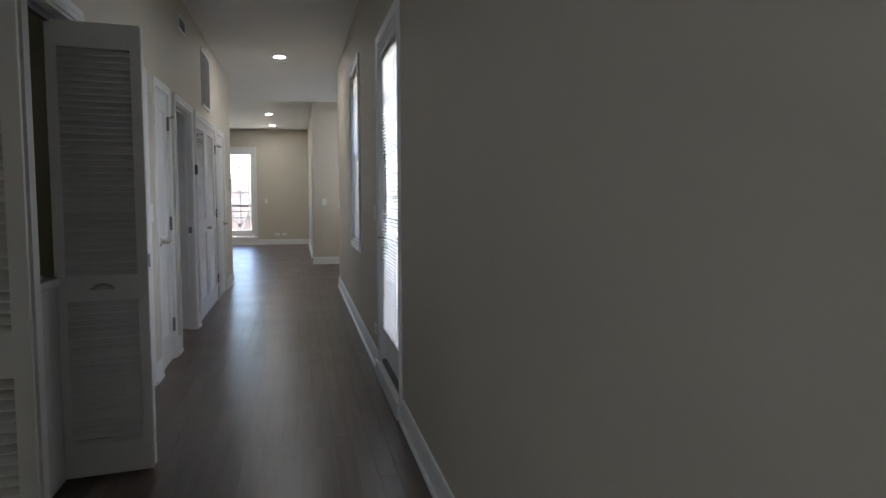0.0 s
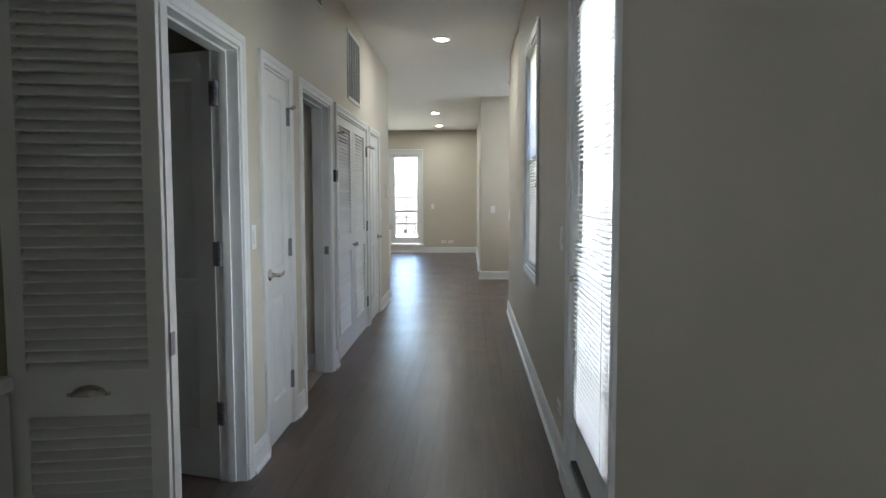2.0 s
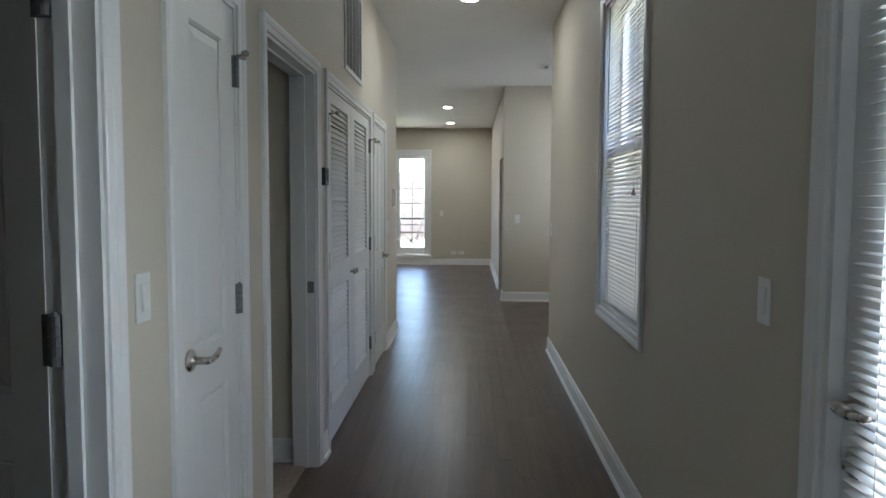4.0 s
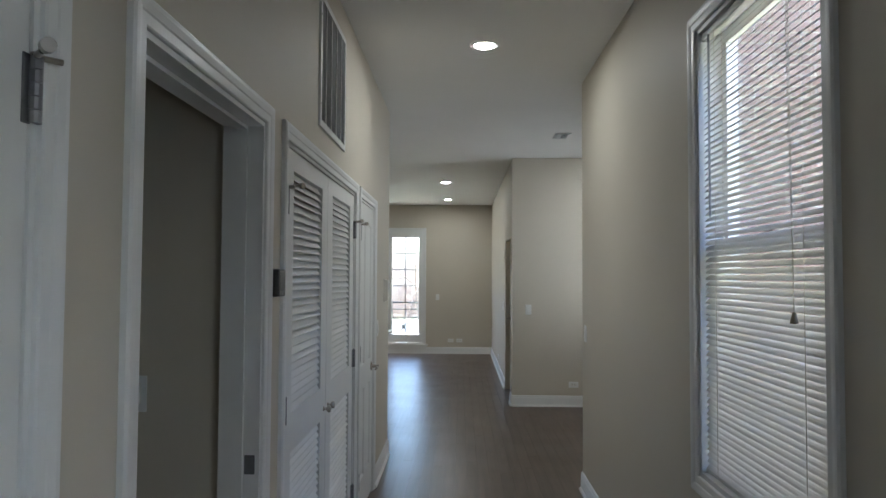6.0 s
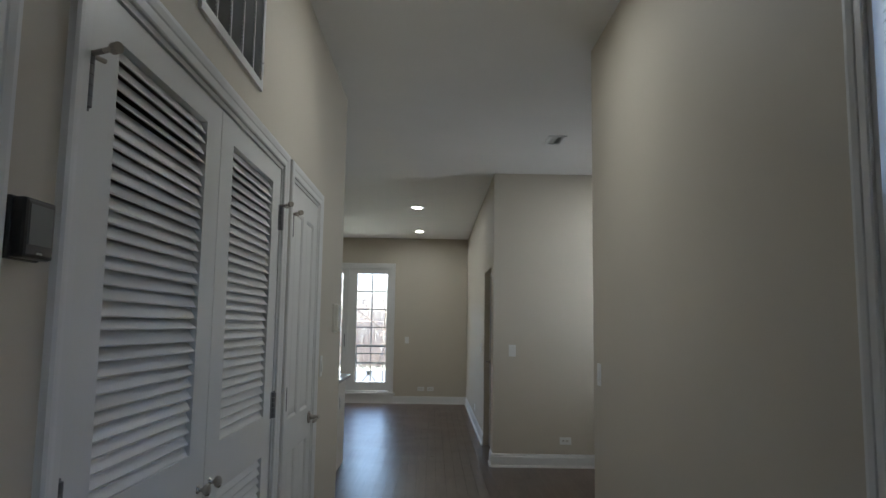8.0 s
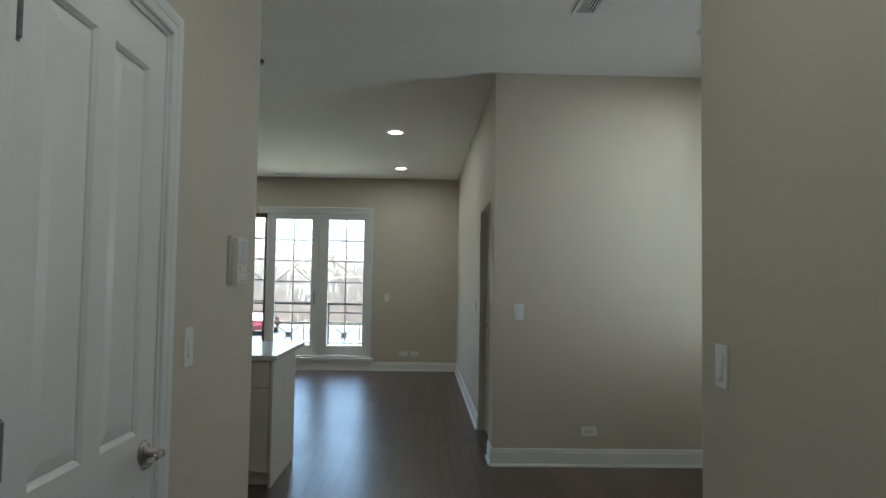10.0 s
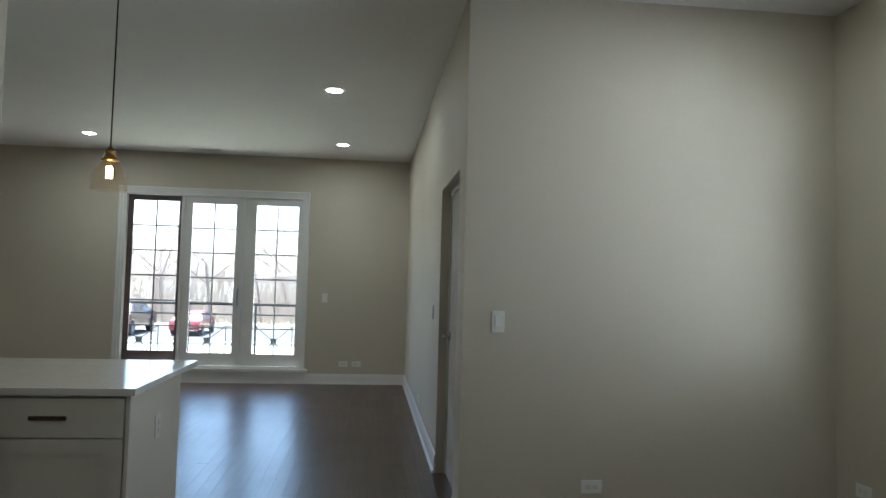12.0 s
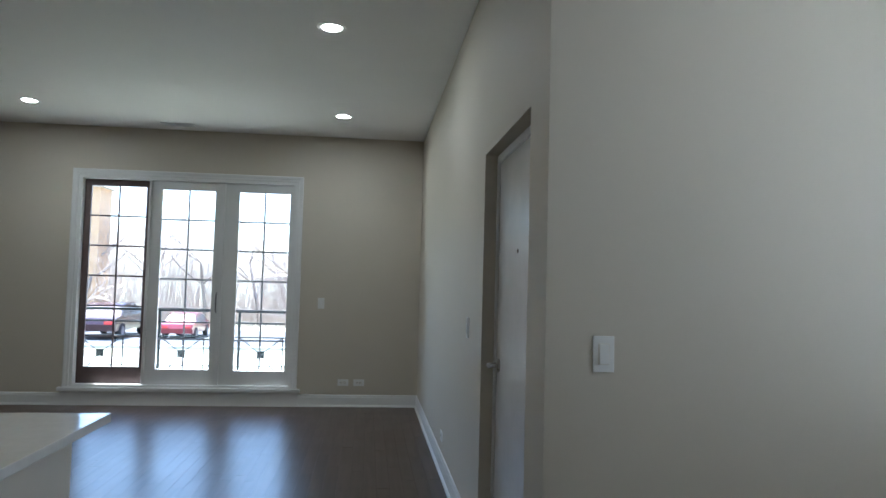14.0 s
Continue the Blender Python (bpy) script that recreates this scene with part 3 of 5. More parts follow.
PW = 0.365
for (hx, hy), (ex, ey), pull in (((-0.795, 2.985), (-0.43, 3.05), True), ((-0.79, 3.145), (-0.43, 3.092), False), ((-0.775, 1.77), (-0.435, 1.715), False), ((-0.77, 1.60), (-0.435, 1.66), False)):
    d = Vector((ex - hx, ey - hy, 0))
    flip = pull or hy < 1.8
    rz = math.degrees(math.atan2(d.y, d.x))
    lf = louver_leaf(laundry, "bifold_panel", d.length, DOOR_H - 0.04, 0.03, 0.042, 0.14, (0.79, 0.90), 0.11, world_on(laundry, hx, hy, 0.02, rz) @ pose(0, 0.015, 0), 0.0277, "white louvered bifold panel", tilt=45 if pull or hy < 1.65 else -45, depth=0.040, thick=0.006)
    if pull:
        shared("cup_pull", CUP, lf, pose(d.length / 2, -0.03, 0.845, 0, 0, 180))
part("fold_hinge", boxed(-0.012, 0.012, -0.002, 0.002, -0.03, 0.03, 0.0008), M_STEEL, laundry, "small bifold hinge").matrix_basis = world_on(laundry, -0.425, 3.071, 0.98, 90)


# ---- windows and glazed doors ----
def blind(parent_m, name, w, z0, z1, pitch, tilt, label, y=-0.02, wand=True, slat_depth=0.026):
    """Slatted blind hung inside an opening (local frame: wall face y = 0, room on +y)."""
    b = thing(name, parent_m, label, "blind")
    part("headrail", boxed(-w / 2, w / 2, y - 0.014, y + 0.014, z1 - 0.03, z1, 0.003), M_BLIND, b, "white metal headrail")
    part("bottom_rail", boxed(-w / 2 + 0.004, w / 2 - 0.004, y - 0.011, y + 0.011, z0, z0 + 0.016, 0.003), M_BLIND, b, "white bottom rail")
    bm = bmesh.new()
    m = pose(0, 0, 0, tilt)
    prof = [(-slat_depth / 2 + slat_depth * i / 4, 0.0022 * (1 - (i / 2 - 1) ** 2)) for i in range(5)]
    rings = [[[bm.verts.new(m @ Vector((x, yy, zz + o))) for yy, zz in prof] for x in (-w / 2 + 0.004, w / 2 - 0.004)] for o in (0.0, 0.0006)]
    for i in range(4):
        for o in (0, 1):
            bm.faces.new((rings[o][0][i], rings[o][0][i + 1], rings[o][1][i + 1], rings[o][1][i]))
    for i in (0, 4):
        bm.faces.new((rings[0][0][i], rings[0][1][i], rings[1][1][i], rings[1][0][i]))
    for k in (0, 1):
        bm.faces.new([rings[0][k][i] for i in range(5)] + [rings[1][k][i] for i in range(4, -1, -1)])
    me = link_mesh("slat", bm, M_BLIND)
    n = int((z1 - z0 - 0.05) / pitch)
    rng = random.Random(int(w * 1000))
    for i in range(n):
        shared("slat", me, b, pose(rng.gauss(0, 0.0008), y, z0 + 0.025 + i * pitch, rng.gauss(0, 1.6), rng.gauss(0, 0.08)))
    for x in (-w * 0.36, w * 0.36):
        cords = bmesh.new()
        for yy in (y - slat_depth / 2, y + slat_depth / 2):
            cyl(cords, (x, yy, z0 + 0.01), (x, yy, z1 - 0.02), 0.0009, seg=6)
        part("ladder_cord", cords, M_CORD, b, "thin ladder cord")
    if wand:
        cord = cyl(bmesh.new(), (-w * 0.30, y + 0.022, z1 - 0.03), (-w * 0.31, y + 0.02, z0 + 0.62), 0.0014, seg=6)
        cyl(cord, (-w * 0.28, y + 0.022, z1 - 0.03), (-w * 0.31, y + 0.02, z0 + 0.62), 0.0014, seg=6)
        part("pull_cord", cord, M_CORD, b, "beige pull cord")
        part("tassel", lathe(bmesh.new(), ((0.0, 0.03), (0.005, 0.03), (0.006, 0.022), (0.012, 0.0), (0.0, -0.002)), 12, pose(-w * 0.31, y + 0.02, z0 + 0.59)), M_TASSEL, b, "brown cord tassel")
        part("tilt_wand", cyl(bmesh.new(), (w * 0.40, y + 0.02, z1 - 0.03), (w * 0.40, y + 0.02, z1 - 0.70), 0.004, seg=6), M_GREYPL, b, "clear grey tilt wand")
    return b


def pane(x0, x1, y, z0, z1, parent, name="pane"):
    p = part(name, boxed(x0, x1, y - 0.003, y + 0.003, z0, z1), M_GLASS, parent, "clear window glass")
    p.visible_shadow = False
    return p


def sash(parent, w, z0, z1, y0, y1, f, label="white window sash"):
    s = part("sash", plate(bmesh.new(), -w / 2, w / 2, z0, z1, y0, y1, [(-w / 2 + f, w / 2 - f, z0 + f, z1 - f)], lambda u, v, z: (u, v, z)), M_TRIM, parent, label)
    pane(-w / 2 + f - 0.006, w / 2 - f + 0.006, (y0 + y1) / 2, z0 + f - 0.006, z1 - f + 0.006, s)
    return s


def hung_window(name, m, w, z0, z1, label):
    win = thing(name, m, label, "window", kind="structure")
    part("window_casing", casing(bmesh.new(), w, z0, z1, True), M_TRIM, win, "white moulded window casing")
    part("window_frame", plate(bmesh.new(), -w / 2, w / 2, z0, z1, -T + 0.001, 0.001, [(-w / 2 + 0.018, w / 2 - 0.018, z0 + 0.018, z1 - 0.018)], lambda u, v, z: (u, v, z)), M_TRIM, win, "white window liner")
    mid = z0 + (z1 - z0) * 0.51
    sw = w - 0.036
    sash(win, sw, z0 + 0.018, mid + 0.02, -0.085, -0.052, 0.042)
    sash(win, sw, mid - 0.02, z1 - 0.018, -0.122, -0.089, 0.042)
    lock = boxed(-0.03, 0.03, -0.08, -0.058, mid + 0.02, mid + 0.03, 0.003)
    cyl(lock, (-0.005, -0.068, mid + 0.03), (-0.005, -0.068, mid + 0.042), 0.011, 0.008, 14)
    part("sash_lock", lock, M_BRONZE, win, "dark sash lock")
    return win


hung_window("window_1", on_right((W2[0] + W2[1]) / 2), W2[1] - W2[0], W2[2], W2[3], "white double-hung hallway window behind a blind")
blind(on_right((W2[0] + W2[1]) / 2), "window_blind", W2[1] - W2[0] - 0.045, W2[2] + 0.025, W2[3] - 0.02, 0.0215, -44, "white slatted blind, lowered and tilted half open", y=-0.025, slat_depth=0.027)
hung_window("window_2", pose(X_ALC, (ALCW[0] + ALCW[1]) / 2, 0, 0, 0, 90), ALCW[1] - ALCW[0], ALCW[2], ALCW[3], "white double-hung alcove window behind a blind")
blind(pose(X_ALC, (ALCW[0] + ALCW[1]) / 2, 0, 0, 0, 90), "window_blind", ALCW[1] - ALCW[0] - 0.045, ALCW[2] + 0.025, ALCW[3] - 0.02, 0.0215, 12, "white slatted blind, lowered in the alcove window", y=-0.025)

# made-up window round the fill light behind the hall
rear = thing("added_window", pose((ADDEDW[0] + ADDEDW[1]) / 2, Y_BACK, 0), "unseen white window added to light the hallway", "window", kind="structure")
part("window_casing", casing(bmesh.new(), ADDEDW[1] - ADDEDW[0], ADDEDW[2], ADDEDW[3], True), M_TRIM, rear, "white moulded window casing")
sash(rear, ADDEDW[1] - ADDEDW[0], ADDEDW[2], ADDEDW[3], -0.06, -0.03, 0.05)

# glazed side door on a raised white sill
w = PATIO[1] - PATIO[0]
patio = thing("door_6", on_right((PATIO[0] + PATIO[1]) / 2), "white full-glass side door with a blind, shut", "door", kind="structure")
part("door_casing", casing(bmesh.new(), w, 0.10, 2.30), M_TRIM, patio, "white moulded door casing")
jb = bmesh.new()
for x0, x1 in ((-w / 2, -w / 2 + 0.02), (w / 2 - 0.02, w / 2)):
    box(jb, x0, x1, -T + 0.001, 0.001, 0.1, 2.30)
box(jb, -w / 2 + 0.02, w / 2 - 0.02, -T + 0.001, 0.001, 2.28, 2.30)
part("door_jamb", jb, M_TRIM, patio)
part("door_sill", boxed(-w / 2 - 0.068, w / 2 + 0.068, 0.0, 0.036, 0.0, 0.10, 0.004), M_THRESH, patio, "raised white wooden sill")
part("threshold", boxed(-w / 2 + 0.02, w / 2 - 0.02, -T, -0.004, 0.10, 0.125, 0.004), M_BLACK, patio, "dark metal threshold")
lw, z0, z1 = w - 0.046, 0.128, 2.275
leaf = part("door_leaf", plate(bmesh.new(), -lw / 2, lw / 2, z0, z1, -0.075, -0.030, [(-lw / 2 + 0.115, lw / 2 - 0.115, z0 + 0.25, z1 - 0.13)], lambda u, v, z: (u, v, z)), M_DOOR, patio, "white door leaf with one tall glass")
pane(-lw / 2 + 0.108, lw / 2 - 0.108, -0.052, z0 + 0.243, z1 - 0.123, leaf)
for z in range(1, 6):
    part("muntin", boxed(-lw / 2 + 0.115, lw / 2 - 0.115, -0.062, -0.056, z0 + 0.25 + z * 0.295 - 0.008, z0 + 0.25 + z * 0.295 + 0.008), M_TRIM, leaf)
for x in (-0.12, 0.12):
    part("muntin", boxed(x - 0.008, x + 0.008, -0.0625, -0.0555, z0 + 0.25, z1 - 0.13), M_TRIM, leaf)
shared("lever_handle", LEVER, patio, pose(lw / 2 - 0.06, -0.030, 0.99, 0, 180, 0))
part("deadbolt", lathe(bmesh.new(), ((0.0, 0.0), (0.03, 0.0), (0.028, 0.01), (0.012, 0.014), (0.010, 0.026), (0.0, 0.027)), 20, pose(lw / 2 - 0.06, -0.030, 0.87, -90)), M_NICKEL, patio, "round nickel deadbolt", True)
blind(on_right((PATIO[0] + PATIO[1]) / 2), "door_blind", lw - 0.13, z0 + 0.22, z1 - 0.05, 0.0215, -5, "white slatted blind hung on the glazed door", y=-0.012, wand=False)

# three-panel sliding patio door in the far wall
fw, fz0, fz1 = FARW[1] - FARW[0], FARW[2], FARW[3]
far_m = pose((FARW[0] + FARW[1]) / 2, Y_FAR, 0, 0, 0, 180)
slider = thing("door_7", far_m, "white three-panel sliding patio door with grilles", "door", kind="structure")
part("door_casing", casing(bmesh.new(), fw, fz0, fz1), M_TRIM, slider, "white moulded door casing")
part("door_frame", plate(bmesh.new(), -fw / 2, fw / 2, fz0, fz1, -0.16, 0.001, [(-fw / 2 + 0.035, fw / 2 - 0.035, fz0 + 0.025, fz1 - 0.035)], lambda u, v, z: (u, v, z)), M_TRIM, slider, "white door frame")
part("door_sill", boxed(-fw / 2 - 0.10, fw / 2 + 0.10, 0.0, 0.05, fz0 - 0.04, fz0, 0.004), M_TRIM, slider, "white projecting sill")
part("sill_apron", boxed(-fw / 2 - 0.075, fw / 2 + 0.075, 0.0, 0.022, 0.0, fz0 - 0.04, 0.003), M_TRIM, slider, "white apron below the sill")


def glazed_panel(x0, x1, g0, g1, y0, y1, ztop, zbot, mat, label, name="sliding_panel"):
    """One panel between the world's x0 and x1, glazed from g0 to g1; local x runs against the world's x."""
    xc = (FARW[0] + FARW[1]) / 2
    x0, x1, g0, g1 = xc - x1, xc - x0, xc - g1, xc - g0
    za, zb = fz0 + 0.028, fz1 - 0.038
    p = part(name, plate(bmesh.new(), x0, x1, za, zb, y0, y1, [(g0, g1, zbot, ztop)], lambda u, v, z: (u, v, z)), mat, slider, label)
    pane(g0 - 0.005, g1 + 0.005, (y0 + y1) / 2, zbot - 0.005, ztop + 0.005, p)
    ym = (y0 + y1) / 2 - 0.010
    bar_mat = mat if mat is not M_DOOR else M_GREYPL
    part("muntin", boxed((g0 + g1) / 2 - 0.009, (g0 + g1) / 2 + 0.009, ym - 0.004, ym + 0.004, zbot, ztop), bar_mat, p)
    for k in range(1, 6):
        z = zbot + (ztop - zbot) * k / 6
        part("muntin", boxed(g0, g1, ym - 0.003, ym + 0.003, z - 0.009, z + 0.009), bar_mat, p)
    return p


glazed_panel(-1.655, FARW[1] - 0.036, -1.484, -0.935, -0.075, -0.035, 2.328, 0.372, M_DOOR, "white fixed glass panel")
glazed_panel(-2.415, -1.66, -2.305, -1.744, -0.075, -0.035, 2.328, 0.380, M_DOOR, "white sliding glass panel")
glazed_panel(FARW[0] + 0.037, -2.435, -3.062, -2.487, -0.105, -0.08, 2.350, 0.395, M_SCREENFRAME, "dark brown framed screen panel", "screen_panel")
part("mullion", boxed(-0.375, -0.33, -0.03, -0.005, fz0 + 0.03, fz1 - 0.04, 0.003), M_TRIM, slider, "white meeting stile")
part("screen_stile", boxed(0.405, 0.43, -0.06, -0.004, fz0 + 0.03, fz1 - 0.04, 0.003), M_TRIM, slider, "white stile beside the screen")
hb = bmesh.new()
hx = -0.322
for a, b in zip([(hx, -0.035, 1.0), (hx, 0.005, 1.03), (hx, 0.012, 1.11), (hx, 0.005, 1.19)], [(hx, 0.005, 1.03), (hx, 0.012, 1.11), (hx, 0.005, 1.19), (hx, -0.035, 1.22)]):
    cyl(hb, a, b, 0.008, seg=10)
part("pull_handle", hb, M_STEEL, slider, "grey metal pull handle")

# recessed entry door
em = pose(X_BLOCK, (ENTRY[0] + ENTRY[1]) / 2, 0, 0, 0, 90)
ew = ENTRY[1] - ENTRY[0]
entry = thing("door_8", em, "flat grey-white entry door recessed in the wall, shut", "door", kind="structure")
ef = bmesh.new()
for x0, x1 in ((-ew / 2, -ew / 2 + 0.035), (ew / 2 - 0.035, ew / 2)):
    box(ef, x0, x1, -0.15, -0.062, 0, 2.026, 0.002)
box(ef, -ew / 2 + 0.035, ew / 2 - 0.035, -0.15, -0.062, 1.99, 2.026, 0.002)
part("door_frame", ef, M_DOOR, entry, "painted metal door frame")
part("door_leaf", boxed(-ew / 2 + 0.038, ew / 2 - 0.038, -0.115, -0.07, 0.008, 1.987, 0.002), M_ENTRY, entry, "flat satin painted leaf")
shared("lever_handle", LEVER, entry, pose(ew / 2 - 0.11, -0.07, 0.98, 0, 180, 0))
part("peephole", lathe(bmesh.new(), ((0.0, 0.0), (0.009, 0.0), (0.009, 0.003), (0.004, 0.004), (0.0, 0.003)), 14, pose(0.0, -0.07, 1.52, -90)), M_BRONZE, entry, "small dark peephole")


# ---- switches, outlets, wall devices ----
def switch_mesh_set():
    bm = boxed(-0.036, 0.036, 0, 0.006, -0.059, 0.059, 0.003)
    for z in (-0.048, 0.048):
        cyl(bm, (0, 0.005, z), (0, 0.0068, z), 0.003, seg=10)
    pl = link_mesh("plate", bm, M_PLASTIC)
    bm = boxed(-0.0185, 0.0185, 0.004, 0.0075, -0.035, 0.035, 0.001)
    fr = link_mesh("switch_surround", bm, M_IVORY)
    bm = box(bmesh.new(), -0.0155, 0.0155, -0.003, 0.005, -0.0315, 0.0315, 0.0015, pose(0, 0.006, 0, 4))
    return pl, fr, link_mesh("rocker", bm, M_PLASTIC)


SW_PLATE, SW_FRAME, SW_ROCKER = switch_mesh_set()


def outlet_mesh():
    bm = bmesh.new()
    for x in (-0.0195, 0.0195):
        box(bm, x - 0.0165, x + 0.0165, 0.004, 0.0075, -0.014, 0.014, 0.002)
    return link_mesh("receptacle", bm, M_IVORY)


def slot_mesh():
    bm = bmesh.new()
    for x in (-0.0195, 0.0195):
        for z in (-0.006, 0.006):
            box(bm, x - 0.004, x + 0.004, 0.0070, 0.0079, z - 0.0011, z + 0.0011)
        cyl(bm, (x + 0.010, 0.007, 0), (x + 0.010, 0.0079, 0), 0.0026, seg=8)
    return link_mesh("slot", bm, M_SLOT)


OUT_BODY, OUT_SLOT = outlet_mesh(), slot_mesh()


def wall_switch(m, label="white rocker light switch on the greige wall"):
    s = thing("light_switch", m, label, "light switch", "wall switches")
    shared("plate", SW_PLATE, s, Matrix())
    shared("switch_surround", SW_FRAME, s, Matrix())
    shared("rocker", SW_ROCKER, s, Matrix())


def wall_outlet(m, label="white double outlet above the baseboard"):
    s = thing("wall_outlet", m, label, "outlet", "wall outlets")
    shared("plate", SW_PLATE, s, pose(0, 0, 0, 0, 90, 0))
    shared("receptacle", OUT_BODY, s, Matrix())
    shared("slot", OUT_SLOT, s, Matrix())


for y, z in ((4.70, 1.16), (9.66, 1.15)):
    wall_switch(on_left(y, z))
wall_switch(on_right(4.835, 1.146), "white rocker switch beside the glazed door")
wall_switch(on_right(9.375, 1.143), "white rocker switch near the wall's end")
wall_switch(pose(0.724, Y_BLOCK, 1.152, 0, 0, 180), "white rocker switch on the blank alcove wall")
wall_switch(pose(X_BLOCK, 14.475, 1.125, 0, 0, 90), "white rocker switch beside the entry door")
wall_switch(pose(-0.556, Y_FAR, 1.13, 0, 0, 180), "white rocker switch beside the sliding door")
wall_switch(pose(-1.15, D2[1] + 0.05, 1.158, 0, 0, 180), "white rocker switch inside the dark bedroom")
wall_outlet(on_right(4.87, 0.275))
wall_outlet(pose(1.262, Y_BLOCK, 0.262, 0, 0, 180))
wall_outlet(pose(X_BLOCK, 15.7, 0.25, 0, 0, 90))
wall_outlet(pose(-0.288, Y_FAR, 0.264, 0, 0, 180))
wall_outlet(pose(-0.115, Y_FAR, 0.264, 0, 0, 180))
wall_outlet(pose(X_ALC, 12.53, 0.29, 0, 0, 90))

# thermostat
th = thing("thermostat", on_left(6.72, 1.522), "dark square touch thermostat beside the louvered doors", "thermostat")
part("back_plate", boxed(-0.043, 0.043, 0, 0.012, -0.048, 0.048, 0.004), M_DARKPL, th)
part("housing", boxed(-0.041, 0.041, 0.010, 0.034, -0.046, 0.046, 0.006), M_DARKPL, th, "glossy dark housing")
part("screen", boxed(-0.031, 0.031, 0.033, 0.0352, -0.026, 0.036, 0.0008), M_SCREEN, th, "grey display")
part("badge", boxed(-0.008, 0.008, 0.0335, 0.0348, -0.039, -0.036), M_GREYPL, th, "small pale badge bar")

# intercom panel
ic = thing("intercom", on_left(10.14, 1.43), "ivory intercom panel with speaker slots and buttons", "intercom")
ic.scale = (0.86, 1.0, 0.84)
part("back_box", boxed(-0.088, 0.088, 0, 0.016, -0.112, 0.108, 0.004), M_IVORY, ic)
part("housing", boxed(-0.078, 0.078, 0.014, 0.036, -0.104, 0.100, 0.006), M_IVORY, ic, "ivory plastic housing")
part("speaker_panel", boxed(-0.066, 0.066, 0.034, 0.0395, -0.022, 0.094, 0.002), M_PLASTIC, ic, "white slotted speaker panel")
bar = link_mesh("speaker_slot", boxed(-0.056, 0.056, 0.0388, 0.0402, -0.0011, 0.0011), M_GREYPL)
for k in range(17):
    shared("speaker_slot", bar, ic, pose(0, 0, -0.013 + k * 0.006))
for z in (0.090, -0.018):
    part("screw", cyl(bmesh.new(), (0, 0.039, z), (0, 0.0405, z), 0.003, seg=10), M_STEEL, ic)
part("status_bar", boxed(0.040, 0.058, 0.0355, 0.0372, -0.036, -0.032), M_SLOT, ic, "small dark bar")
key = link_mesh("button", boxed(-0.012, 0.012, 0.034, 0.0395, -0.009, 0.009, 0.002), M_PLASTIC)
legend = link_mesh("button_mark", boxed(-0.007, 0.007, 0.0355, 0.0370, -0.0022, 0.0022), M_GREYPL)
for x in (-0.042, -0.002, 0.038):
    shared("button_mark", legend, ic, pose(x, 0, -0.052))
    shared("button", key, ic, pose(x, 0, -0.069))
    tri = cyl(bmesh.new(), (x, 0.0355, -0.091), (x, 0.0368, -0.091), 0.0055, seg=3)
    part("arrow_mark", tri, M_SLOT, ic, "small dark arrow mark")

# ---- grilles and vents ----
gr = thing("return_grille", on_left(7.75, 2.215), "white framed return air grille, dark behind its bars", "air grille")
gw, gh = 0.66, 0.605
part("frame", plate(bmesh.new(), -gw / 2, gw / 2, 0, gh, 0, 0.011, [(-gw / 2 + 0.03, gw / 2 - 0.03, 0.03, gh - 0.03)], lambda u, v, z: (u, v, z)), M_TRIM, gr, "white metal frame")
# a dark sheet gives the grille its dark inside; no duct is cut
part("infill", boxed(-gw / 2 + 0.028, gw / 2 - 0.028, 0.0005, 0.003, 0.028, gh - 0.028), M_INFILL, gr, "dark sheet standing in for the unlit inside")
bl = link_mesh("bar", boxed(-0.005, 0.005, 0.002, 0.010, 0.029, gh - 0.029), M_TRIM)
for k in range(1, 5):
    shared("bar", bl, gr, pose(-gw / 2 + gw * k / 5, 0, 0))
fin = link_mesh("fin", box(bmesh.new(), -gw / 2 + 0.029, gw / 2 - 0.029, -0.004, 0.004, -0.0006, 0.0006, 0, pose(0, 0.005, 0, 40)), M_GREYPL)
for k in range(44):
    shared("fin", fin, gr, pose(0, 0, 0.036 + k * 0.0122))
for x in (-gw / 2 + 0.015, gw / 2 - 0.015):
    for z in (0.10, gh - 0.10):
        part("screw", cyl(bmesh.new(), (x, 0.010, z), (x, 0.0125, z), 0.004, seg=10), M_STEEL, gr)

sv = thing("wall_register", on_left(6.20, 2.69), "small grey wall register above the bedroom door", "air vent")
part("frame", plate(bmesh.new(), -0.165, 0.165, 0, 0.125, 0, 0.010, [(-0.145, 0.145, 0.02, 0.105)], lambda u, v, z: (u, v, z)), M_TRIM, sv)
part("backing", boxed(-0.146, 0.146, 0.0005, 0.002, 0.019, 0.106), M_INFILL, sv)
vb = link_mesh("blade", box(bmesh.new(), -0.001, 0.001, -0.006, 0.006, 0.02, 0.105, 0, pose(0, 0.006, 0, 0, 0, 30)), M_GREYPL)
for k in range(20):
    shared("blade", vb, sv, pose(-0.138 + k * 0.0145, 0, 0))


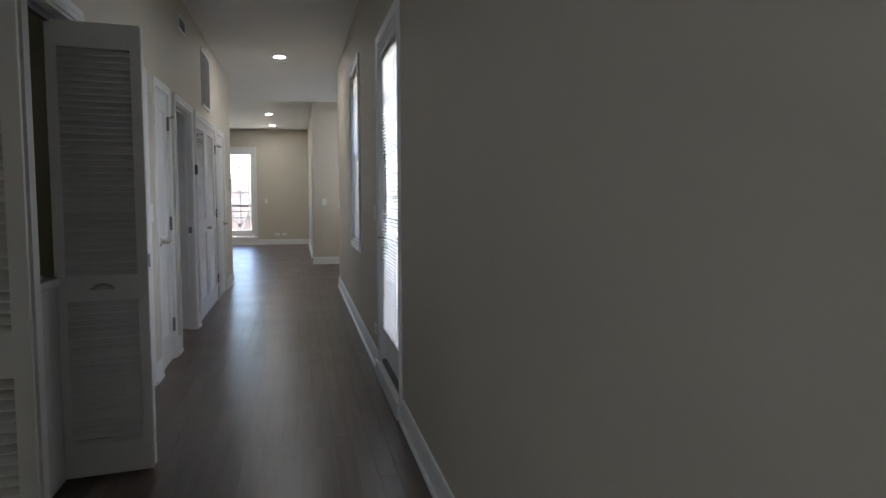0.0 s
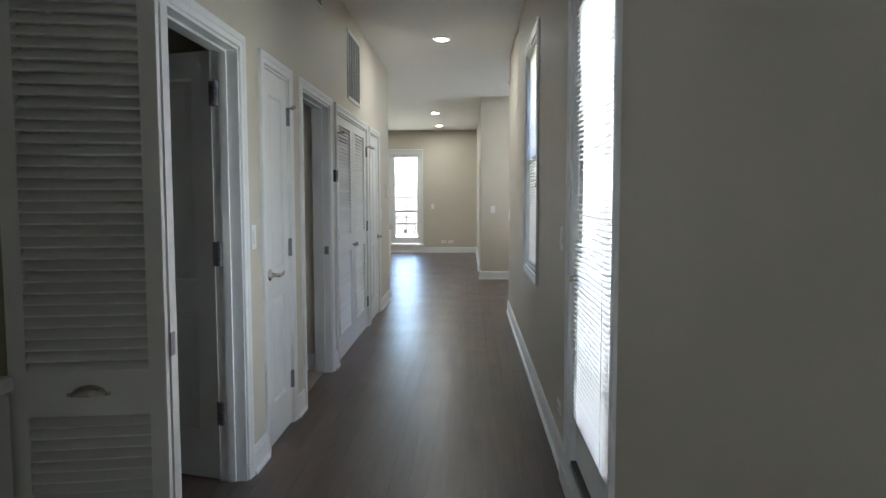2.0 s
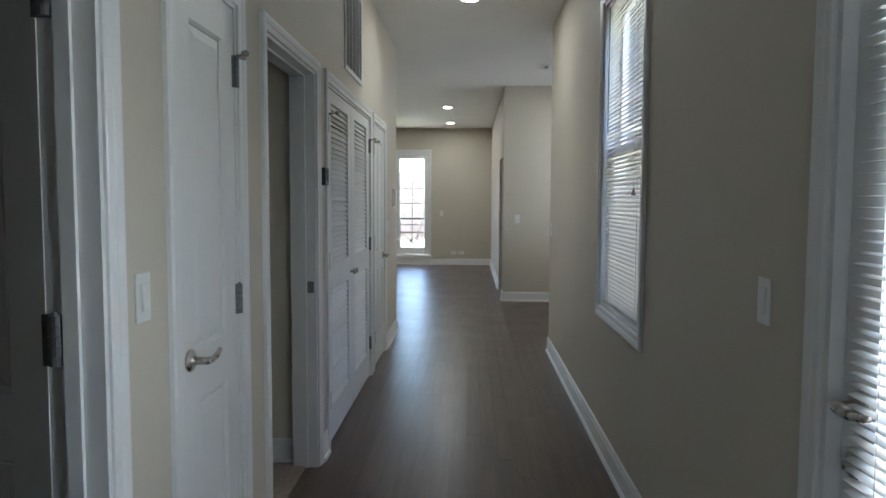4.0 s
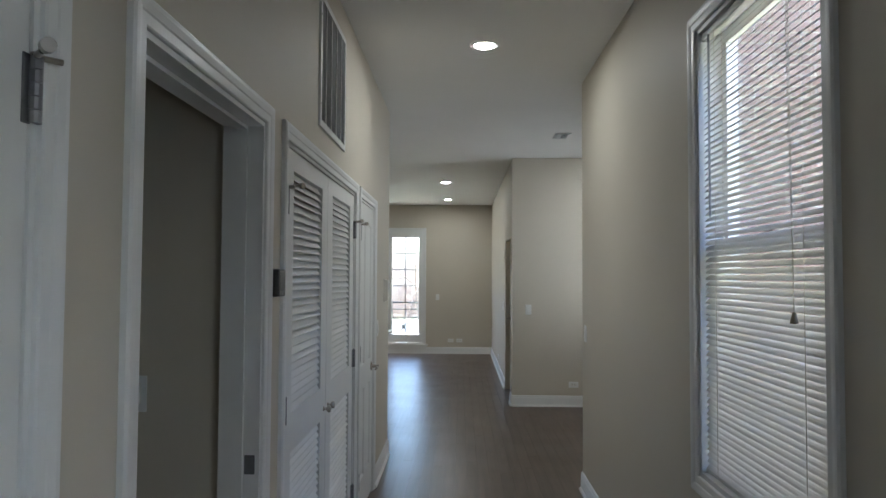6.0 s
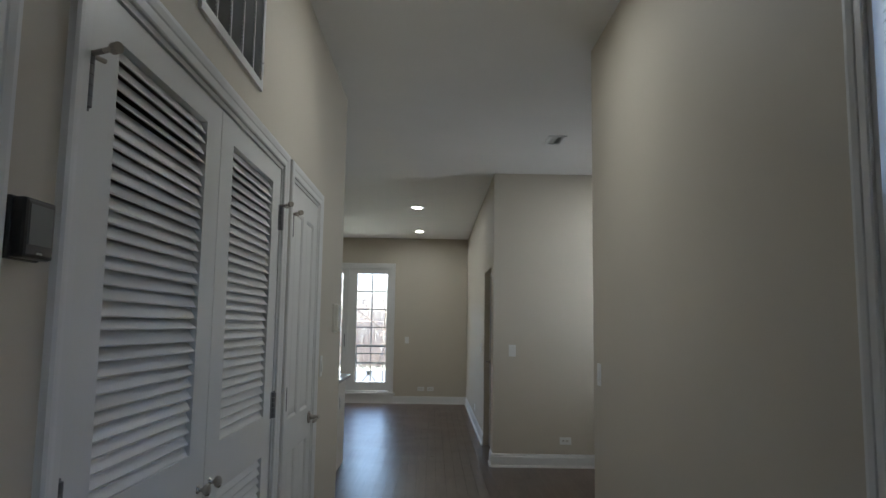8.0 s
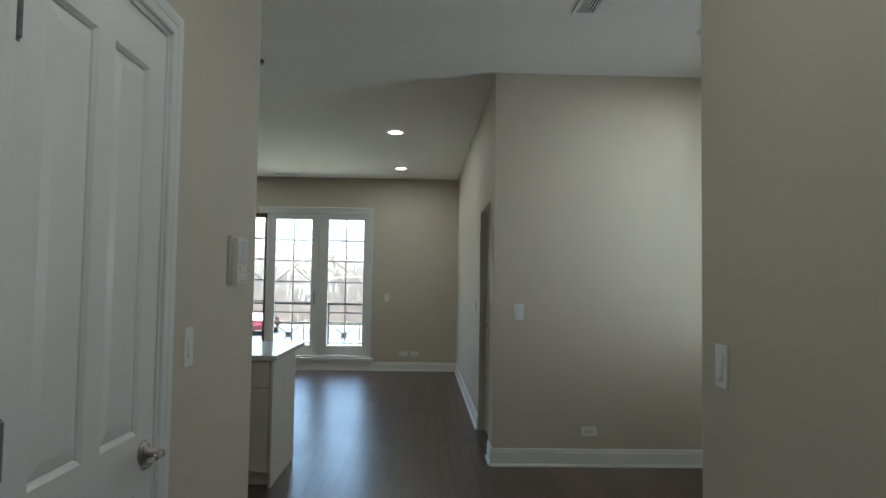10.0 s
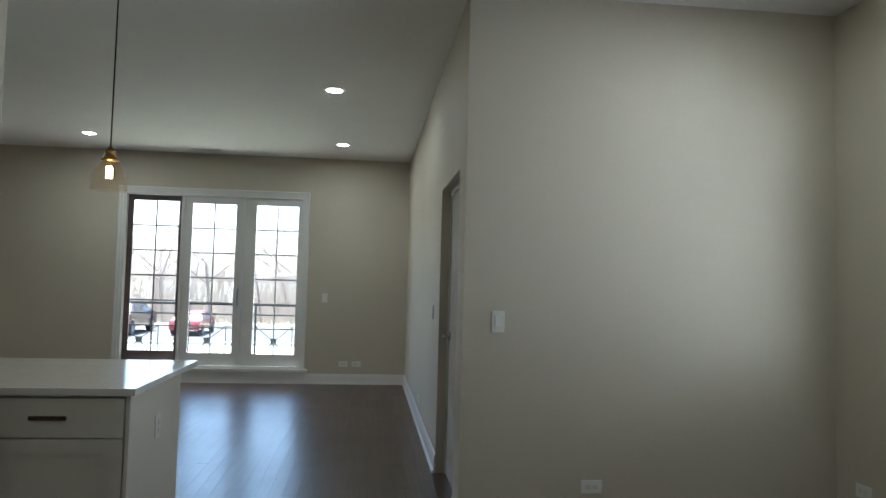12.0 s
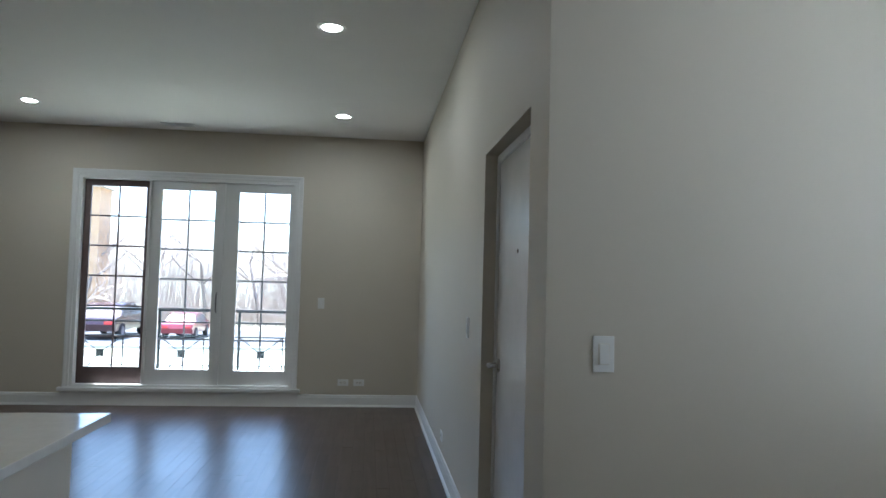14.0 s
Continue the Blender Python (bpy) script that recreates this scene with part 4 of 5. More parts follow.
def ceiling_vent(x, y, wx, wy, along_x, label):
    v = thing("ceiling_vent", pose(x, y, H), label, "air vent", "ceiling vents")
    part("frame", plate(bmesh.new(), -wx / 2, wx / 2, -wy / 2, wy / 2, -0.010, 0, [(-wx / 2 + 0.022, wx / 2 - 0.022, -wy / 2 + 0.022, wy / 2 - 0.022)], lambda u, d, q: (u, q, d)), M_TRIM, v)
    part("backing", boxed(-wx / 2 + 0.021, wx / 2 - 0.021, -wy / 2 + 0.021, wy / 2 - 0.021, -0.002, -0.0005), M_INFILL, v)
    n = 6
    for k in range(n):
        f = (k + 0.5) / n - 0.5
        tilt = 35 if k < n / 2 else -35
        if along_x:
            part("slat", box(bmesh.new(), -wx / 2 + 0.022, wx / 2 - 0.022, -0.007, 0.007, -0.0006, 0.0006, 0, pose(0, f * (wy - 0.044), -0.007, tilt)), M_TRIM, v)
        else:
            part("slat", box(bmesh.new(), -0.007, 0.007, -wy / 2 + 0.022, wy / 2 - 0.022, -0.0006, 0.0006, 0, pose(f * (wx - 0.044), 0, -0.007, 0, tilt)), M_TRIM, v)


ceiling_vent(-2.085, 18.03, 0.34, 0.13, True, "white ceiling air vent before the sliding door")
ceiling_vent(0.931, 11.41, 0.15, 0.27, False, "white ceiling air vent over the alcove")


# ---- lamps ----
def downlight(x, y):
    d = thing("recessed_light", pose(x, y, H), "lit round recessed ceiling light with white trim", "ceiling light", "recessed lights")
    part("trim_ring", lathe(bmesh.new(), ((0.092, -0.0005), (0.091, -0.004), (0.083, -0.008), (0.064, -0.006), (0.060, -0.001)), 32), M_TRIM, d, smooth=True)
    part("lens", lathe(bmesh.new(), ((0.0, -0.0035), (0.04, -0.004), (0.061, -0.003)), 32), M_LAMP, d, "glowing frosted lens")


for x, y in ((0.054, 8.65), (-0.327, 14.934), (-0.338, 17.295), (-3.234, 17.294), (-3.234, 14.93), (1.80, 11.78)):
    downlight(x, y)

pend = thing("pendant_light", pose(-1.283, 12.59, H), "glass bell pendant lamp with an amber bulb", "pendant lamp")
pend.scale = (1.17, 1.17, 0.95)
part("canopy", lathe(bmesh.new(), ((0.0, -0.03), (0.02, -0.03), (0.055, -0.024), (0.062, -0.018), (0.062, 0.0)), 28), M_BLACK, pend, "round black ceiling canopy", True)
part("screw", lathe(bmesh.new(), ((0.0, -0.037), (0.006, -0.036), (0.006, -0.028)), 12, pose(0.035, 0, 0.002)), M_NICKEL, pend)
part("cord", cyl(bmesh.new(), (0, 0, -0.03), (0, 0, -1.06), 0.0032, seg=8), M_BLACK, pend, "thin black cord")
part("socket", lathe(bmesh.new(), ((0.0, -1.045), (0.008, -1.05), (0.010, -1.06), (0.020, -1.068), (0.022, -1.082), (0.017, -1.088), (0.024, -1.096), (0.026, -1.108), (0.036, -1.116), (0.034, -1.124), (0.0, -1.126)), 24), M_BRASS, pend, "stepped aged brass socket", True)
part("shade", lathe(bmesh.new(), ((0.030, -1.120), (0.046, -1.135), (0.060, -1.165), (0.068, -1.21), (0.072, -1.255), (0.071, -1.282), (0.0695, -1.282), (0.070, -1.255), (0.066, -1.21), (0.058, -1.166), (0.044, -1.137), (0.029, -1.122)), 32), M_AMBER, pend, "clear smoky glass bell", True).visible_shadow = False
part("bulb", lathe(bmesh.new(), ((0.013, -1.125), (0.014, -1.14), (0.022, -1.165), (0.025, -1.195), (0.018, -1.225), (0.0, -1.238)), 20), M_AMBER, pend, "clear amber bulb", True).visible_shadow = False
fil = bmesh.new()
for k in range(8):
    a0, a1 = math.pi * 2 * k / 8, math.pi * 2 * (k + 1) / 8
    za, zb = (-1.155, -1.215) if k % 2 else (-1.215, -1.155)
    cyl(fil, (0.011 * math.cos(a0), 0.011 * math.sin(a0), za), (0.011 * math.cos(a1), 0.011 * math.sin(a1), zb), 0.0022, seg=6)
part("filament", fil, M_BULB, pend, "glowing amber filament")

# ---- kitchen peninsula ----
CT_Z, CX, CY0, CY1 = 0.866, -0.972, 12.14, 13.21
ct = bmesh.new()
box(ct, -4.4, CX + 0.012, CY0 - 0.02, CY1, CT_Z - 0.032, CT_Z, 0.003)
tagged(new("countertop", link_mesh("countertop", ct, M_QUARTZ)), "polished white quartz peninsula countertop with overhang", "countertop")
body_h = CT_Z - 0.034
ep = thing("end_panel", pose(CX - 0.012, CY0, 0), "cream painted end panel closing the peninsula", "cabinet panel")
part("panel", boxed(-0.018, 0.0, 0.0, 0.80, 0.0, body_h, 0.0015), M_CABINET, ep)
wall_outlet(pose(CX - 0.012, 12.54, 0.625, 0, 0, -90) @ pose(0, 0, 0, 0, 90, 0), "white outlet on the cream end panel")


def base_cabinet(x0, x1, label, drawers=1):
    c = thing("base_cabinet", pose(x0, CY0, 0), label, "cabinet", "peninsula cabinets")
    cw = x1 - x0
    part("body", boxed(0.001, cw - 0.001, 0.024, 0.62, 0.10, body_h), M_CABINET, c)
    part("toe_kick", boxed(0.001, cw - 0.001, 0.085, 0.10, 0.0, 0.10), M_CABINET, c)
    zt = body_h - 0.012
    dr = part("drawer_front", boxed(0.004, cw - 0.004, 0.0, 0.022, zt - 0.165, zt, 0.0015), M_CABINET, c, "flat cream drawer front")
    part("pull", box(boxed(cw / 2 - 0.075, cw / 2 + 0.075, -0.032, -0.020, zt - 0.088, zt - 0.070, 0.002), cw / 2 - 0.062, cw / 2 - 0.052, -0.021, 0.001, zt - 0.084, zt - 0.074), M_BRONZE, dr, "dark bronze bar pull")
    z1 = zt - 0.172
    f = 0.06
    dd = part("cabinet_door", plate(bmesh.new(), 0.004, cw - 0.004, 0.108, z1, 0.0, 0.022, [(0.004 + f, cw - 0.004 - f, 0.108 + f, z1 - f)], lambda u, v, z: (u, v, z)), M_CABINET, c, "cream shaker cabinet door")
    part("door_field", boxed(0.002 + f, cw - 0.002 - f, 0.010, 0.018, 0.106 + f, z1 - f + 0.002), M_CABINET, dd)


x1 = CX - 0.032
for wdt in (0.61, 0.76, 0.76, 0.9):
    base_cabinet(x1 - wdt, x1, "cream shaker base cabinet with one drawer")
    x1 -= wdt
bp = thing("back_panel", pose(-4.35, CY0 + 0.622, 0), "plain cream back panel of the peninsula", "cabinet panel")
part("panel", boxed(0.0, 4.35 + CX - 0.031, 0.0, 0.018, 0.0, body_h), M_CABINET, bp)

# ---- laundry closet ----
wm = thing("washing_machine", pose(-1.10, 2.62, 0), "white top-loading washing machine in the closet", "washing machine")
wm.scale = (1.0, 1.1, 1.0)
part("cabinet", boxed(-0.32, 0.325, -0.305, 0.305, 0.02, 0.885, 0.012), M_ENAMEL, wm, "white enamel cabinet")
part("top_deck", boxed(-0.325, 0.335, -0.312, 0.312, 0.885, 0.925, 0.014), M_ENAMEL, wm, "white rounded top deck")
part("lid", boxed(-0.17, 0.29, -0.25, 0.25, 0.925, 0.940, 0.006), M_ENAMEL, wm, "white lid")
cons = bmesh.new()
prof = [(-0.325, 0.92), (-0.17, 0.92), (-0.215, 1.00), (-0.255, 1.075), (-0.325, 1.085)]
ra = [[cons.verts.new((x, y, z)) for x, z in prof] for y in (-0.30, 0.30)]
for i in range(5):
    cons.faces.new((ra[0][i], ra[0][(i + 1) % 5], ra[1][(i + 1) % 5], ra[1][i]))
cons.faces.new(ra[0])
cons.faces.new(ra[1])
part("console", cons, M_ENAMEL, wm, "sloping control console")
part("dial", lathe(bmesh.new(), ((0.0, 0.03), (0.028, 0.028), (0.035, 0.0)), 20, pose(-0.215, 0.15, 1.0, 0, 62, 0)), M_GREYPL, wm, "grey dial", True)
part("corner_seam", boxed(0.3255, 0.3265, -0.272, -0.268, 0.05, 0.87), M_GREYPL, wm)
for x in (-0.27, 0.27):
    for y in (-0.26, 0.26):
        part("foot", cyl(bmesh.new(), (x, y, 0), (x, y, 0.03), 0.02, seg=12), M_DARKPL, wm)
ws = thing("wire_shelf", pose(-1.6, 2.42, 1.56), "white coated wire shelf fixed to the closet wall", "shelf")
for k, (x, z) in enumerate(((0.01, 0), (0.15, 0), (0.30, 0), (0.31, -0.03))):
    part("rail", cyl(bmesh.new(), (x, -0.78, z), (x, 0.815, z), 0.0035, seg=8), M_WIRE, ws)
wire = link_mesh("wire", cyl(bmesh.new(), (0.0, 0, 0.004), (0.305, 0, 0.004), 0.0016, seg=6), M_WIRE)
for k in range(62):
    shared("wire", wire, ws, pose(0, -0.775 + k * 0.0258, 0))
drop = link_mesh("front_wire", cyl(bmesh.new(), (0.305, 0, 0.004), (0.31, 0, -0.03), 0.0016, seg=6), M_WIRE)
for k in range(62):
    shared("front_wire", drop, ws, pose(0, -0.775 + k * 0.0258, 0))


# ---- outdoors ----
structure("ground", boxed(-400, 400, -400, 700, -1.9, -1.6), M_GRASS, "pale spring lawn round the building")
structure("road", boxed(-200, 200, 41.0, 52.0, -1.61, -1.57), M_ASPHALT, "grey asphalt street with parked cars")
structure("kerb", boxed(-200, 200, 40.7, 41.0, -1.61, -1.46), M_CONCRETE, "pale concrete kerb")
structure("pavement", boxed(-200, 200, 35.0, 37.0, -1.61, -1.56), M_CONCRETE, "pale concrete pavement")
# the side yard takes the dull lawn colour to bounce less light indoors
structure("side_yard", boxed(XR + T, 14.0, -14, Y_RIGHT - T, -1.61, -1.55), M_GRASS, "dull lawn-coloured ground of the side yard")
structure("side_landing", boxed(XR + T, 2.4, 2.9, 5.2, -1.55, 0.02), M_CONCRETE, "pale concrete landing outside the side door")
structure("building_base", l_shape(X_WEST - T, 0, Y_BACK - T, Y_FAR + 0.22, -1.9, -0.2), M_STONE, "stone base of the building")
structure("building_roof", l_shape(X_WEST - 0.4, -0.02, Y_BACK - 0.4, Y_FAR + 0.4, H + 0.2, H + 0.5), M_STONE, "flat roof of the building")

# brick cladding of the alcove, seen through the hallway window
rng = random.Random(5)
cl = bmesh.new()
yb = Y_RIGHT - T
for row in range(122):
    z0 = -1.55 + row * 0.0785
    x = XR + T - (0.1 if row % 2 else 0.0)
    while x < X_ALC + T:
        a, b = max(x, XR + T + 0.002), min(x + 0.205, X_ALC + T)
        if b - a > 0.02:
            d = rng.uniform(0.024, 0.030)
            vs = [cl.verts.new(p) for p in ((a, yb - d, z0), (b, yb - d, z0), (b, yb - d, z0 + 0.066), (a, yb - d, z0 + 0.066), (a, yb - 0.002, z0), (b, yb - 0.002, z0), (b, yb - 0.002, z0 + 0.066), (a, yb - 0.002, z0 + 0.066))]
            for q in ((0, 1, 2, 3), (0, 4, 5, 1), (3, 2, 6, 7), (0, 3, 7, 4), (1, 5, 6, 2)):
                cl.faces.new([vs[i] for i in q])
        x += 0.2165
M_BRICKS = material("weathered_red_brick", (0.24, 0.155, 0.13), 0.9, spread=0.25, scale=4, bump=0.4, bump_scale=80)
structure("wall_alcove_outside", boxed(XR + T, X_ALC + T + 0.02, yb - 0.02, yb - 0.001, -1.6, H + 4.95), M_STONE, "pale mortar behind the brick cladding")
ow = thing("window_4", pose(1.51, yb - 0.031, 2.05, 0, 0, 180), "pale framed window in the brick cladding outside", "window", kind="structure")
ow.scale = (1.0, 1.0, 1.42)
part("window_frame", plate(bmesh.new(), -0.36, 0.36, -0.85, 0.85, 0.0, 0.05, [(-0.29, 0.29, -0.78, -0.02), (-0.29, 0.29, 0.02, 0.78)], lambda u, v, z: (u, v, z)), M_TRIM, ow, "white window frame")
part("window_sill", boxed(-0.42, 0.42, 0.0, 0.08, -0.93, -0.855, 0.006), M_STONE, ow, "stone sill")
# dark matte sheets in place of glass that mirrors only dim surroundings
for z in (-0.79, 0.01):
    part("dark_pane", boxed(-0.295, 0.295, 0.012, 0.018, z, z + 0.78), M_INFILL, ow, "dark matte sheet standing in for dark glass")

tagged(new("brick_cladding", link_mesh("brick_cladding", cl, M_BRICKS)), "weathered pinkish red brick cladding", "brick wall", kind="stuff")


def neighbour(name, x0, x1, y0, y1, z1, mat, label, face):
    """A plain house block with framed windows on one face ('w': towards -x, 's': towards -y)."""
    hs = thing(name, pose((x0 + x1) / 2, (y0 + y1) / 2, -1.6), label, "house")
    cx, cy = (x0 + x1) / 2, (y0 + y1) / 2
    part("wall", boxed(x0 - cx, x1 - cx, y0 - cy, y1 - cy, 0, z1 + 1.6), mat, hs)
    part("roof", boxed(x0 - cx - 0.3, x1 - cx + 0.3, y0 - cy - 0.3, y1 - cy + 0.3, z1 + 1.6, z1 + 1.95, 0.05), M_STONE, hs, "pale stone parapet")
    span = (y1 - y0) if face == "w" else (x1 - x0)
    n = max(int(span / 3.0), 1)
    for k in range(n):
        u = -span / 2 + span * (k + 0.5) / n
        for zc in (2.4, 5.4, 8.4):
            if zc > z1 + 0.5:
                continue
            m = {"w": pose(x0 - cx, u, zc, 0, 0, 90), "s": pose(u, y0 - cy, zc, 0, 0, 180), "n": pose(u, y1 - cy, zc)}[face]
            wd = part("window", plate(bmesh.new(), -0.55, 0.55, -0.8, 0.8, 0.0, 0.06, [(-0.47, 0.47, -0.72, -0.03), (-0.47, 0.47, 0.03, 0.72)], lambda u2, v, z: (u2, v, z)), M_TRIM, hs, "white framed window")
            wd.matrix_basis = m
            part("pane", boxed(-0.48, 0.48, 0.005, 0.02, -0.73, 0.73), M_CARGLASS, wd, "dark reflecting glass")
            part("sill", boxed(-0.62, 0.62, 0.0, 0.12, -0.9, -0.81, 0.01), M_STONE, wd, "stone sill")
    return hs


# set near and three storeys high to screen the hallway window from the sky
neighbour("brick_house", 6.2, 16.0, 5.6, 34.0, 10.5, M_BRICK, "red brick house across the side yard", "w")
# made-up pale block that reflects light towards the side door and its blind
neighbour("pale_bounce_house", 13.0, 24.0, -10.0, 5.0, 6.0, M_CREAM, "cream house block added to brighten the side door", "w")
neighbour("tan_building", -30.0, -17.0, 56.0, 58.0, 7.0, M_TANWALL, "tan rendered building across the street", "s")

# unseen block, added to keep the sun off the rear window
neighbour("sun_block_house", -14.0, 16.0, -22.0, -14.0, 9.0, M_STONE, "unseen pale stone block added to keep sun out", "n")

# balcony with an iron railing
structure("balcony_slab", boxed(-3.7, -0.5, Y_FAR + 0.22, Y_FAR + 0.75, -0.12, 0.09), M_CONCRETE, "shallow concrete balcony slab")
rail = thing("balcony_railing", pose(-2.1, Y_FAR + 0.62, 0.09), "dark green iron balcony railing with square rosettes", "railing")
for name, z, r in (("top_rail", 0.905, 0.020), ("upper_rail", 0.765, 0.012), ("middle_rail", 0.60, 0.009), ("bottom_rail", 0.10, 0.014)):
    part(name, boxed(-1.6, 1.6, -r, r, z - r * 0.8, z + r * 0.8, 0.003), M_RAIL, rail)
bay = 0.905
post = link_mesh("post", boxed(-0.014, 0.014, -0.014, 0.014, 0.0, 0.91, 0.003), M_RAIL)
for k in range(-1, 4):
    shared("post", post, rail, pose(-1.245 + bay * k, 0, 0))
bal = link_mesh("baluster", boxed(-0.006, 0.006, -0.006, 0.006, 0.10, 0.60), M_RAIL)
diag = [link_mesh("diagonal_bar", cyl(bmesh.new(), (0, 0, 0.40), (s * 0.25, 0, 0.60 if t > 0 else 0.10), 0.006, seg=6), M_RAIL) for s in (1, -1) for t in (1, -1)]
ros = link_mesh("rosette", box(boxed(-0.042, 0.042, -0.014, 0.014, 0.358, 0.442, 0.005), -0.025, 0.025, -0.02, 0.02, 0.375, 0.425, 0.004), M_RAIL)
for k in range(3):
    xc = -1.245 + bay * k + 0.255
    shared("rosette", ros, rail, pose(xc, 0, 0))
    for me in diag:
        shared("diagonal_bar", me, rail, pose(xc, 0, 0))
    for f in (-0.25, 0.25, 0.48):
        shared("baluster", bal, rail, pose(xc + f, 0, 0))


# ---- trees and shrubs, bare in early spring ----
def tree_meshes(seed, height, spread):
    rng = random.Random(seed)
    trunk, crown = bmesh.new(), bmesh.new()

    def limb(bm, a, d, length, r, depth):
        segs = 3 if depth < 2 else 2
        p, v = a, d
        for s in range(segs):
            v = (v + Vector((rng.gauss(0, 0.14), rng.gauss(0, 0.14), rng.gauss(0.04, 0.08)))).normalized()
            q = p + v * length / segs
            r1 = r * (0.86 if s < segs - 1 else 0.7)
            cyl(bm, p, q, r, r1, 8 if depth < 2 else 4, False)
            p, r = q, r1
            if depth < 4 and (s > 0 or depth > 0):
                for _ in range(2 if depth < 3 else 3):
                    side = Vector((rng.gauss(0, 1), rng.gauss(0, 1), rng.gauss(0.25, 0.45))).normalized()
                    nd = (v * 0.55 + side * spread).normalized()
                    limb(crown if depth >= 1 else trunk, p, nd, length * rng.uniform(0.5, 0.72), r * 0.6, depth + 1)
    limb(trunk, Vector((0, 0, 0)), Vector((0, 0, 1)), height * 0.5, height * 0.016, 0)
    return link_mesh("trunk", trunk, M_BARK), link_mesh("crown", crown, M_TWIG)


TREES = [tree_meshes(3, 7.5, 0.75), tree_meshes(8, 9.0, 0.7), tree_meshes(14, 6.0, 0.9)]


def tree(x, y, kind, turn, scale):
    t = thing("tree", pose(x, y, -1.62, 0, 0, turn), "bare spring tree with fine brown twigs", "tree", "trees across the street")
    t.scale = (scale,) * 3
    shared("trunk", TREES[kind][0], t, Matrix())
    shared("crown", TREES[kind][1], t, Matrix())


for x, y, k, turn, s in ((-1.6, 30.5, 2, 40, 0.95), (-17.5, 55, 1, 10, 1.0), (-13.5, 57, 0, 80, 1.1), (-10.2, 55.5, 1, 200, 0.95), (-7.2, 58, 0, 150, 1.15), (-4.0, 56, 1, 290, 1.0),
                         (-1.2, 58.5, 0, 20, 1.2), (2.2, 56, 1, 120, 1.0), (5.5, 58, 0, 260, 1.1), (-21.5, 58, 0, 330, 1.2), (-9.0, 33.5, 2, 190, 0.7), (-15.2, 61, 1, 30, 1.2), (-5.6, 62, 1, 75, 1.2)):
    tree(x, y, k, turn, s)

hv, hf = [], []
rng = random.Random(21)
for k in range(10500):
    x, y = rng.uniform(-34, 14), rng.uniform(55.0, 66.0)
    a = Vector((x, y, -1.6))
    tip = a + Vector((rng.gauss(0, 1.3), rng.gauss(0, 0.9), rng.uniform(0.8, 9.0) * (0.8 + 0.2 * math.sin(x * 0.9) + 0.12 * math.sin(x * 2.3))))
    n0 = len(hv)
    for c, r in ((a, 0.012), (tip, 0.004)):
        hv += [(c.x + r, c.y, c.z), (c.x - r / 2, c.y + r, c.z), (c.x - r / 2, c.y - r, c.z)]
    hf += [(n0 + i, n0 + (i + 1) % 3, n0 + 3 + (i + 1) % 3, n0 + 3 + i) for i in range(3)]
hm = bpy.data.meshes.new("hedge_twigs")
hm.from_pydata(hv, [], hf)
hm.materials.append(M_TWIG)
tagged(new("hedge_twigs", hm), "tangled bare brown shrubs along the street", "shrubs", kind="stuff")


# ---- parked cars ----
def car(x, y, paint, label, turn=0, scale=1.0, name="parked_car"):
    c = thing(name, pose(x, y, -1.57, 0, 0, turn), label, "car", "cars parked on the street")
    c.scale = (scale,) * 3
    prof = [(-2.15, 0.35), (-2.2, 0.62), (-2.1, 0.86), (-1.55, 0.95), (-1.0, 1.35), (-0.55, 1.46), (0.45, 1.45), (0.95, 1.28), (1.4, 0.98), (2.0, 0.88), (2.2, 0.66), (2.18, 0.35)]
    bm = bmesh.new()
    rings = []
    for yy, k in ((-0.88, 0.0), (-0.84, 1.0), (0.84, 1.0), (0.88, 0.0)):
        rings.append([bm.verts.new((px * (0.985 if k == 0 else 1.0), yy * (0.80 if pz > 1.0 else 1.0), pz)) for px, pz in prof])
    for a, b in zip(rings, rings[1:]):
        for i in range(len(prof)):
            j = (i + 1) % len(prof)
            bm.faces.new((a[i], a[j], b[j], b[i]))
    bm.faces.new(rings[0])
    bm.faces.new(rings[-1])
    part("body", bm, paint, c)
    for s in (-1, 1):
        g = bmesh.new()
        q = [g.verts.new((px, s * yy, pz)) for px, yy, pz in ((-1.3, 0.885, 0.97), (1.2, 0.885, 0.97), (0.75, 0.735, 1.33), (-0.85, 0.735, 1.36))]
        q2 = [g.verts.new((v.co.x, v.co.y - s * 0.03, v.co.z)) for v in q]
        g.faces.new(q)
        g.faces.new(q2)
        for i in range(4):
            g.faces.new((q[i], q[(i + 1) % 4], q2[(i + 1) % 4], q2[i]))
        part("side_window", g, M_CARGLASS, c, "dark side window")
    for px in (-1.35, 1.38):
        for s in (-1, 1):
            wh = part("wheel", lathe(bmesh.new(), ((0.0, -0.1), (0.2, -0.1), (0.31, -0.11), (0.33, -0.06), (0.33, 0.06), (0.31, 0.11), (0.2, 0.1), (0.0, 0.1)), 20, pose(px, s * 0.80, 0.33, 90)), M_TYRE, c, "black tyre")
            part("rim", lathe(bmesh.new(), ((0.0, 0.0), (0.18, 0.0), (0.2, -0.012)), 16, pose(px, s * 0.915, 0.33, 90 * s)), M_STEEL, wh, "grey rim")
    for px, mat, nm in ((2.19, M_PLASTIC, "headlight"), (-2.19, M_RED, "tail_light")):
        for s in (-1, 1):
            part(nm, boxed(px - 0.03, px + 0.03, s * 0.62 - 0.16, s * 0.62 + 0.16, 0.62, 0.76, 0.02), mat, c)


